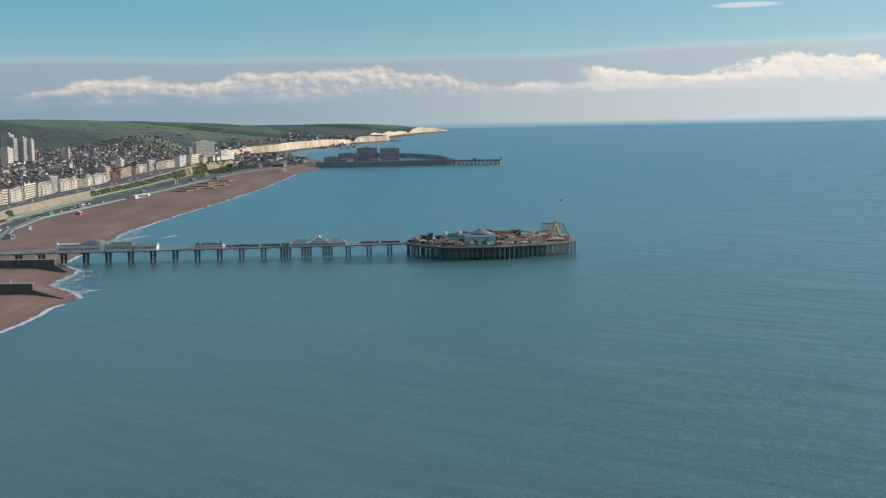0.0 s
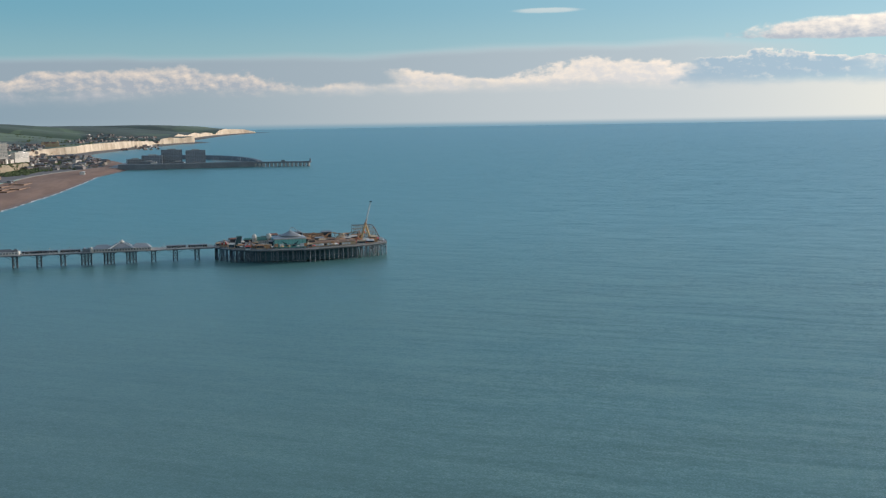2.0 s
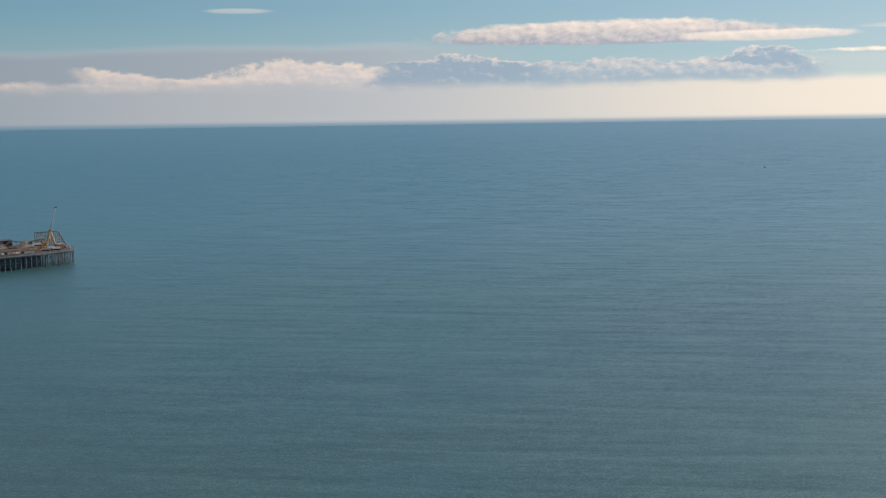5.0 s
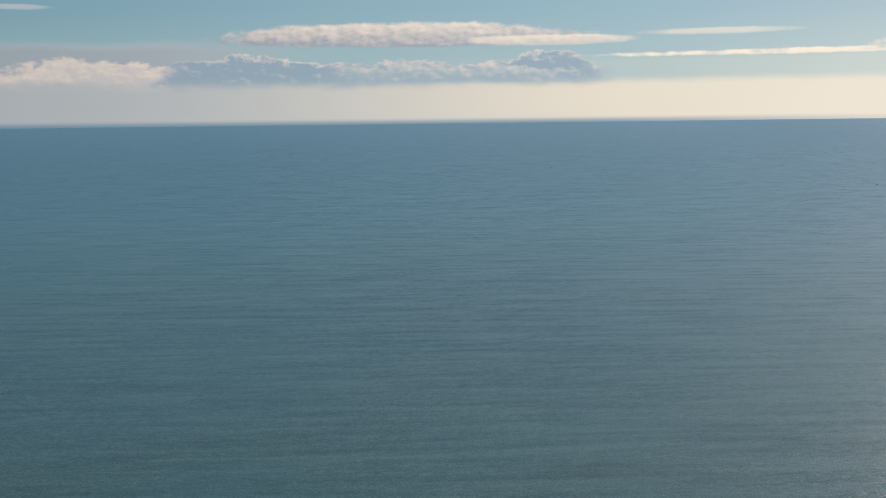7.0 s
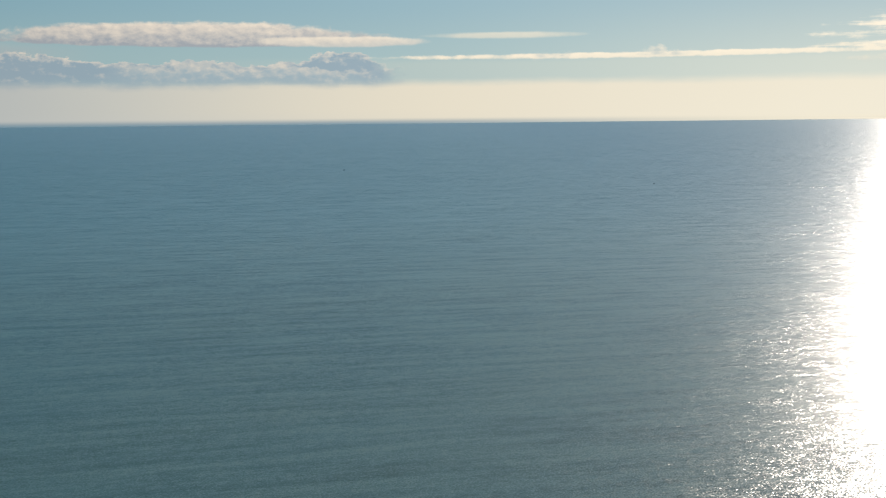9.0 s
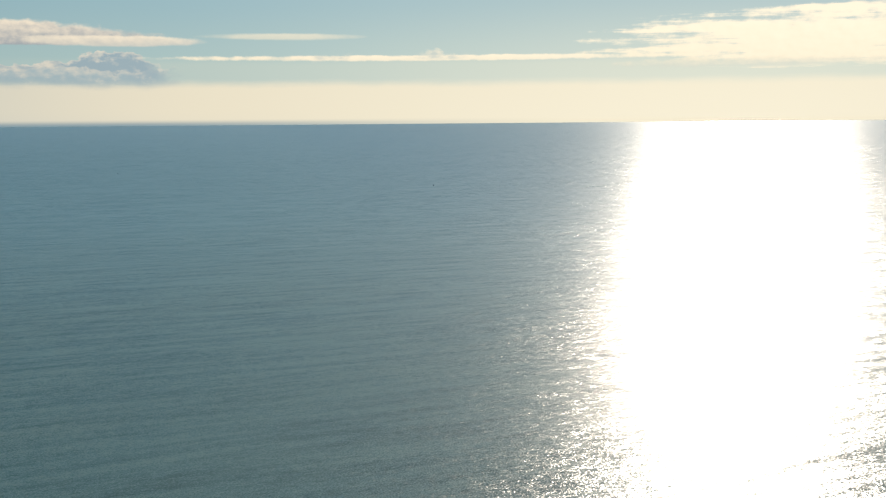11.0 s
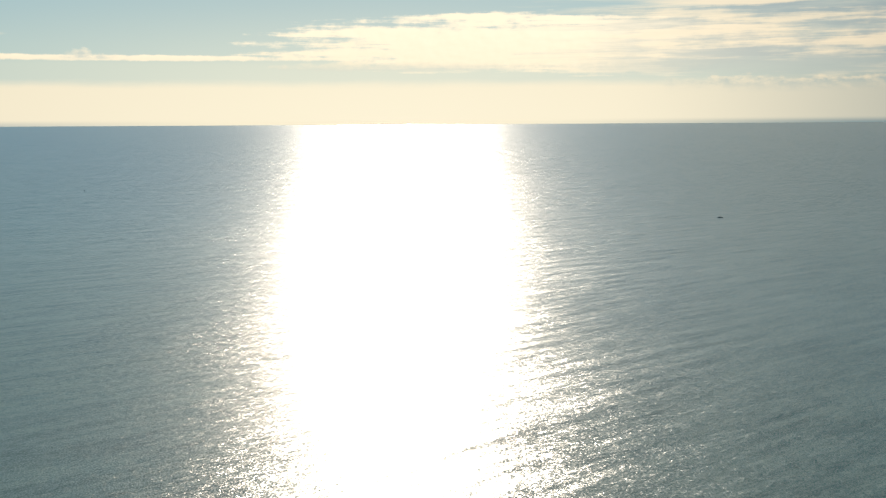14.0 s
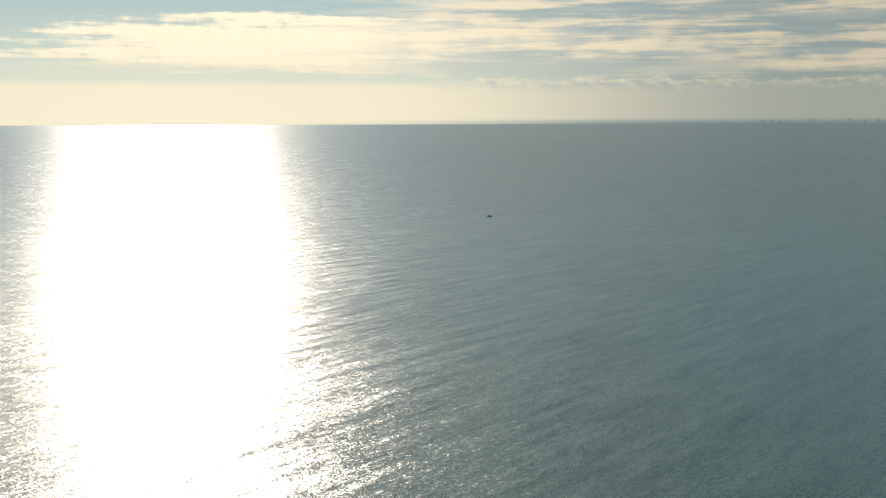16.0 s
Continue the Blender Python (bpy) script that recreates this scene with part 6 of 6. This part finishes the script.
for x, y, w, d in ((-470, 2080, 26, 60), (-472, 2160, 34, 70), (-470, 2260, 40, 80), (-440, 2190, 18, 60), (-436, 2290, 18, 70), (-486, 2370, 22, 70), (-470, 2480, 30, 60)):
    play_court(x, y, w, d, "sandy play court inside low pale walls")


def groyne(xa, xm, xb, y, top, label, wide=3.0):
    """A wall that steps down towards the water at xm."""
    t = thing("groyne", pose(0, 0, 0), label, "groyne", "groynes on the beach")
    bm = B()
    box(bm, xa, xm, y - wide / 2, y + wide / 2, -2, top, 0.25)
    part("wall", bm, GROYNE, t)
    part("coping", box(B(), xa, xm + 0.3, y - wide / 2 - 0.3, y + wide / 2 + 0.3, top + 0.003, top + 0.4, 0.08), CONCRETE, t)
    low = B()
    v = [low.verts.new((x, y + k * wide * 0.45, z)) for k in (-1, 1) for x, z in ((xm, -2), (xb, -2), (xb, 0.8), (xm, top * 0.62))]
    for f in ((0, 1, 2, 3), (7, 6, 5, 4), (0, 3, 7, 4), (1, 5, 6, 2), (3, 2, 6, 7), (0, 4, 5, 1)):
        low.faces.new([v[k] for k in f])
    part("toe", low, GROYNE, t, "sloping lower end of the wall")
    n = max(3, round((xm - xa) / 9))
    for i in range(n):
        x = xa + (xm - xa) * (i + 0.5) / n
        part("buttress", box(B(), x - 0.5, x + 0.5, y - wide / 2 - 1.0, y - wide / 2, -2, top - 1.2), GROYNE, t)
    part("marker_post", rod(B(), (xm - 15, y, top + 0.4), (xm - 15, y, top + 3.0), 0.25, 6), WHITE, t)
    return t


GROYNE = plain("groyne_concrete", (0.05, 0.06, 0.058), (0.095, 0.10, 0.095), 0.2, 0.85, grain=8)
groyne(-420, -276, -256, 758, 11.2, "dark concrete groyne running down to the surf")
groyne(-460, -312, -302, 908, 10.9, "dark groyne wall beside the pier")


# breakers: place, length, depth, turn, flakes
SURF = [(-250, 799, 7, 2.6, 0.5, 80), (-292, 1208, 20, 3.2, 1.27, 220), (-326, 1205, 30, 9.0, 1.3, 160), (-266, 775, 16, 5.0, 0.9, 120)]


def surf():
    """Ragged flakes of foam along the water's edge and on two small breakers."""
    verts, faces = [], []
    r = random.Random(77)

    def flake(x, y, long, wide, turn):
        base, n = len(verts), 7
        c, s = math.cos(turn), math.sin(turn)
        for i in range(n):
            a = 2 * math.pi * i / n
            u, v = long * math.cos(a) * r.uniform(0.6, 1.2), wide * math.sin(a) * r.uniform(0.5, 1.2)
            verts.append(at(x + u * c - v * s, y + u * s + v * c, 0.12 + r.uniform(0, 0.05)))
        faces.append([base + i for i in range(n)])

    for k in range(9500):
        y = 560 * (3000 / 560) ** r.random()
        lively = smooth(y, 772, 800) * smooth(y, 940, 900) + smooth(y, 1080, 1140) * smooth(y, 1420, 1230)
        along = math.atan2(6.0, coast(y + 3) - coast(y - 3))
        out = r.uniform(-1.5, 2.0) + lively * r.random() ** 1.9 * 20
        if out > 5 and noise.noise(Vector((y * 0.09, out * 0.25, 4.0))) < 0.0:
            continue
        if lively < 0.3 and noise.noise(Vector((y * 0.03, 1.0, 8.0))) < -0.12:
            continue
        x = coast(y) + ragged(y) + out
        size = 0.5 + y / 1500
        flake(x, y, r.uniform(0.6, 2.2) * size, r.uniform(0.2, 0.55) * size, along + r.uniform(-0.3, 0.3))
    for bx, by, length, wide, turn, n in SURF:
        for k in range(n):
            u = r.gauss(0, 0.42)
            v = r.gauss(0, 0.4) * max(0.15, 1 - u * u)
            flake(bx + u * length * math.cos(turn) - v * wide * math.sin(turn), by + u * length * math.sin(turn) + v * wide * math.cos(turn), r.uniform(0.8, 2.4), r.uniform(0.3, 0.8), turn + r.uniform(-0.4, 0.4))
    me = bpy.data.meshes.new("surf")
    me.from_pydata(verts, [], faces)
    me.materials.append(FOAM)
    tagged(new("surf", me), "thin broken white surf along the shingle", "surf", kind="stuff")


surf()


def wall_run(name, pts, top, wide, mat, parent):
    bm = B()
    rows = []
    for i, (x, y) in enumerate(pts):
        a, b = pts[max(0, i - 1)], pts[min(len(pts) - 1, i + 1)]
        d = Vector((b[0] - a[0], b[1] - a[1])).normalized()
        nx, ny = -d.y * wide / 2, d.x * wide / 2
        rows.append([bm.verts.new(at(x + s * nx, y + s * ny, z)) for s, z in ((-1.15, -3), (-1, top), (-0.55, top + 1.6), (-0.4, top + 1.6), (-0.4, top - 1), (1, top - 1), (1.15, -3))])
    for a, b in zip(rows, rows[1:]):
        for j in range(6):
            bm.faces.new((a[j], b[j], b[j + 1], a[j + 1]))
    bm.faces.new(rows[0])
    bm.faces.new(rows[-1][::-1])
    return part(name, bm, mat, parent)


HARBOUR = plain("harbour_concrete", (0.135, 0.155, 0.17), (0.20, 0.22, 0.235), 0.03, 0.9, grain=8)
BLUE_GREY = plain("blue_grey_render", (0.19, 0.22, 0.25), (0.27, 0.30, 0.33), 0.05, 0.9, grain=8)


def harbour():
    t = thing("harbour_wall", pose(0, 0, 0), "dark concrete harbour breakwaters with round caissons", "breakwater")
    wall_run("west_breakwater", [(-372, 3440), (-330, 3425), (-273, 3418), (-200, 3432), (-139, 3446), (-60, 3456), (15, 3462)], 15, 26, HARBOUR, t)
    wall_run("east_breakwater", [(-420, 4700), (-300, 4660), (-200, 4560), (-120, 4420), (-60, 4270), (-20, 4100), (10, 3900), (25, 3700), (30, 3560)], 15, 20, HARBOUR, t)
    # open arm on caissons
    part("arm_deck", slab_far([(10, 3452), (180, 3414), (184, 3432), (14, 3472)], 10.5, 15.0), HARBOUR, t)
    for i in range(14):
        u = (i + 0.5) / 14
        bm = lathe(B(), (0, 0, -3), [(4.6, 0), (4.6, 13.6)], 12)
        k = put(12 + 168 * u, 3462 - 39 * u, 0)
        part("caisson", bm, CONCRETE, t, m=k)
    part("beacon", lathe(B(), (0, 0, 0), [(2.2, 0), (1.8, 6), (2.4, 6.3), (1.2, 8), (0, 9)], 10), HARBOUR, t, m=put(180, 3424, 15))
    part("arm_hut", box(B(), -5, 5, -3, 3, 0, 4.5), HARBOUR, t, m=put(100, 3442, 15))
    return t


def slab_far(outline, z0, z1):
    bm = B()
    a = [bm.verts.new(at(x, y, z0)) for x, y in outline]
    b = [bm.verts.new(at(x, y, z1)) for x, y in outline]
    n = len(a)
    for i in range(n):
        bm.faces.new((a[i], a[(i + 1) % n], b[(i + 1) % n], b[i]))
    bm.faces.new(a[::-1])
    bm.faces.new(b)
    return bm


harbour()
tagged(new("quay", mesh_of(slab_far([(-420, 3480), (-360, 3450), (-140, 3470), (-40, 3560), (-60, 3760), (-250, 3900), (-420, 4150)], -3, 5.5), "quay", HARBOUR)), "grey harbour quay behind the breakwater", "quay", kind="structure")
for x, y, w, d, h, st, n, turn, mat, label in ((-245, 3760, 66, 30, 46, 10, 12, 4, BLUE_GREY, "grey waterside flats on the quay"), (-167, 3700, 62, 30, 44, 10, 11, 2, BLUE_GREY, "grey waterside block of flats beside another"),
                                               (-300, 3700, 60, 40, 30, 6, 8, 0, BLUE_GREY, "lower grey harbour building on the quay"), (-350, 3660, 50, 40, 20, 3, 6, 10, LEAD, "broad grey harbour store on the quay"), (-300, 3560, 46, 30, 14, 3, 6, 0, HARBOUR, "low dark harbour shed on the quay"), (-215, 3560, 40, 24, 12, 3, 5, 0, HARBOUR, "low harbour shed below the flats")):
    ob = slab_block("harbour_building", w, d, h, st, n, mat, label, "building")
    ob.matrix_basis = put(x, y, 5.5, turn)
t = thing("market_hall", put(-282, 3520, 5.5, 6), "pale barrel-roofed harbour hall", "hall")
bm = B()
rows = []
for i in (-1, 1):
    rows.append([bm.verts.new((14 * math.cos(math.pi * j / 10), i * 12, 14 * math.sin(math.pi * j / 10))) for j in range(11)])
for j in range(10):
    bm.faces.new((rows[0][j], rows[1][j], rows[1][j + 1], rows[0][j + 1]))
bm.faces.new(rows[0])
bm.faces.new(rows[1][::-1])
part("vault", bm, PALE, t)
part("front", box(B(), -12, 12, -12.4, -12.05, 0, 5), GLASS, t)


def yacht(name, length, mast, label):
    t = thing(name, pose(0, 0, -500), label, "boat", "moored yachts")
    bm = B()
    sec = [(-0.5, 0.7, 0.0), (-0.2, 1.0, 0.0), (0.2, 0.95, 0.05), (0.42, 0.45, 0.2), (0.5, 0.03, 0.35)]
    rows = []
    for u, w, lift in sec:
        hw = length * 0.15 * w
        rows.append([bm.verts.new((length * u, s * hw, z)) for s, z in ((-1, 1.1 + lift), (-0.7, 0.0), (0, -0.3), (0.7, 0.0), (1, 1.1 + lift))])
    for a, b in zip(rows, rows[1:]):
        for j in range(4):
            bm.faces.new((a[j], b[j], b[j + 1], a[j + 1]))
        bm.faces.new((a[4], b[4], b[0], a[0]))
    bm.faces.new(rows[0])
    bm.faces.new(rows[-1][::-1])
    part("hull", bm, WHITE, t)
    part("cabin", box(B(), -length * 0.2, length * 0.18, -length * 0.09, length * 0.09, 1.0, 1.9, 0.15), PALE, t)
    bm = rod(B(), (length * 0.06, 0, 1), (length * 0.06, 0, mast), 0.12, 6)
    rod(bm, (length * 0.06, 0, 2.4), (-length * 0.4, 0, 2.4), 0.09, 5)
    part("mast", bm, WHITE, t)
    return t


first = yacht("yacht", 13, 18, "white moored sailing yacht with bare mast")
spots = [(rng.uniform(-120, 0), rng.uniform(3560, 4000)) for k in range(46)]
for i, (x, y) in enumerate(spots):
    m = put(x, y, 0, rng.choice((0, 180, 90)) + rng.uniform(-10, 10), rng.uniform(0.8, 1.5))
    if i:
        copy_thing(first, m)
    else:
        first.matrix_basis = m


# sheds, trees and car parks on the low land under the cliffs
spots = []
for k in range(150):
    y = rng.uniform(3350, 5100)
    lo, hi = bank_x(y) + 6, edge(y) - 4
    x = lo + (hi - lo) * rng.random()
    spots.append((x, y, 6.4, rng.uniform(0, 180), rng.uniform(12, 34), rng.uniform(9, 18), rng.uniform(4, 10), rng.random() < 0.5))
joined_houses("harbour_sheds", spots, "low sheds and houses below the chalk cliffs")
spots = []
for k in range(700):
    y = rng.uniform(3250, 5300)
    lo, hi = bank_x(y) - 4, edge(y) - 6
    u = rng.random()
    if noise.noise(Vector((y * 0.006, u * 3, 1.0))) < -0.1:
        continue
    spots.append((lo + (hi - lo) * u * u, y, 5.6, rng.uniform(3, 6.5)))
clumps("undercliff_scrub", spots, "dark scrub below the chalk cliffs", "scrub")


# ---- far out at sea ----
def small_boat(x, y, length, turn, label):
    t = thing("fishing_boat", put(x, y, 0, turn, 0.6), label, "boat")
    bm = B()
    rows = []
    for u, w, lift in ((-0.5, 0.8, 0.1), (-0.15, 1.0, 0.0), (0.2, 0.9, 0.1), (0.42, 0.45, 0.4), (0.5, 0.03, 0.6)):
        hw = length * 0.17 * w
        rows.append([bm.verts.new((length * u, s * hw, z)) for s, z in ((-1, 1.2 + lift), (-0.7, 0.0), (0, -0.4), (0.7, 0.0), (1, 1.2 + lift))])
    for a, b in zip(rows, rows[1:]):
        for j in range(4):
            bm.faces.new((a[j], b[j], b[j + 1], a[j + 1]))
        bm.faces.new((a[4], b[4], b[0], a[0]))
    bm.faces.new(rows[0])
    bm.faces.new(rows[-1][::-1])
    part("hull", bm, NAVY, t)
    c = part("wheelhouse", box(B(), -length * 0.05, length * 0.2, -length * 0.09, length * 0.09, 1.0, 2.7, 0.1), PILE_IRON, t)
    part("window", box(B(), length * 0.2 + 0.01, length * 0.2 + 0.08, -length * 0.07, length * 0.07, 2.2, 2.9), GLASS, c)
    bm = rod(B(), (-length * 0.1, 0, 1), (-length * 0.1, 0, 4.2), 0.12, 6)
    rod(bm, (-length * 0.1, 0, 4.0), (-length * 0.42, 0, 2.4), 0.07, 5)
    part("mast", bm, PILE_IRON, t)
    return t


small_boat(1357, 62, 10.5, 98, "small dark fishing boat alone on the sea")
small_boat(1790, 2085, 8, -10, "tiny dark boat far out on the sea")
small_boat(1680, 1128, 7, 20, "tiny dark boat on open water")


def turbine(az, height):
    """A wind turbine standing on the horizon."""
    r = RIM - 30
    x, y = r * math.sin(radians(az)), r * math.cos(radians(az))
    t = thing("wind_turbine", Matrix.Translation((x, y, rise(r) - 1)) @ pose(0, 0, 0, 0, 0, -az), "pale far-off wind turbine on the sea horizon", "wind turbine", "offshore wind turbines")
    part("tower", rod(B(), (0, 0, 0), (0, 0, height), 0.9, 8, 0.5), LEAD, t)
    part("nacelle", box(B(), -0.8, 0.8, -1.5, 1.5, height - 0.6, height + 0.7, 0.15), LEAD, t)
    for a in (20, 140, 260):
        bm = B()
        beam(bm, (0, -1.7, height), (0.6 * height * math.sin(radians(a)), -1.7, height + 0.6 * height * math.cos(radians(a))), 0.55)
        part("blade", bm, LEAD, t)
    return t


for az, height in ((100.7, 12), (101.1, 13), (101.45, 12), (101.9, 11), (102.85, 16), (103.05, 13), (104.65, 17), (105.3, 12), (105.9, 14)):
    turbine(az, height)
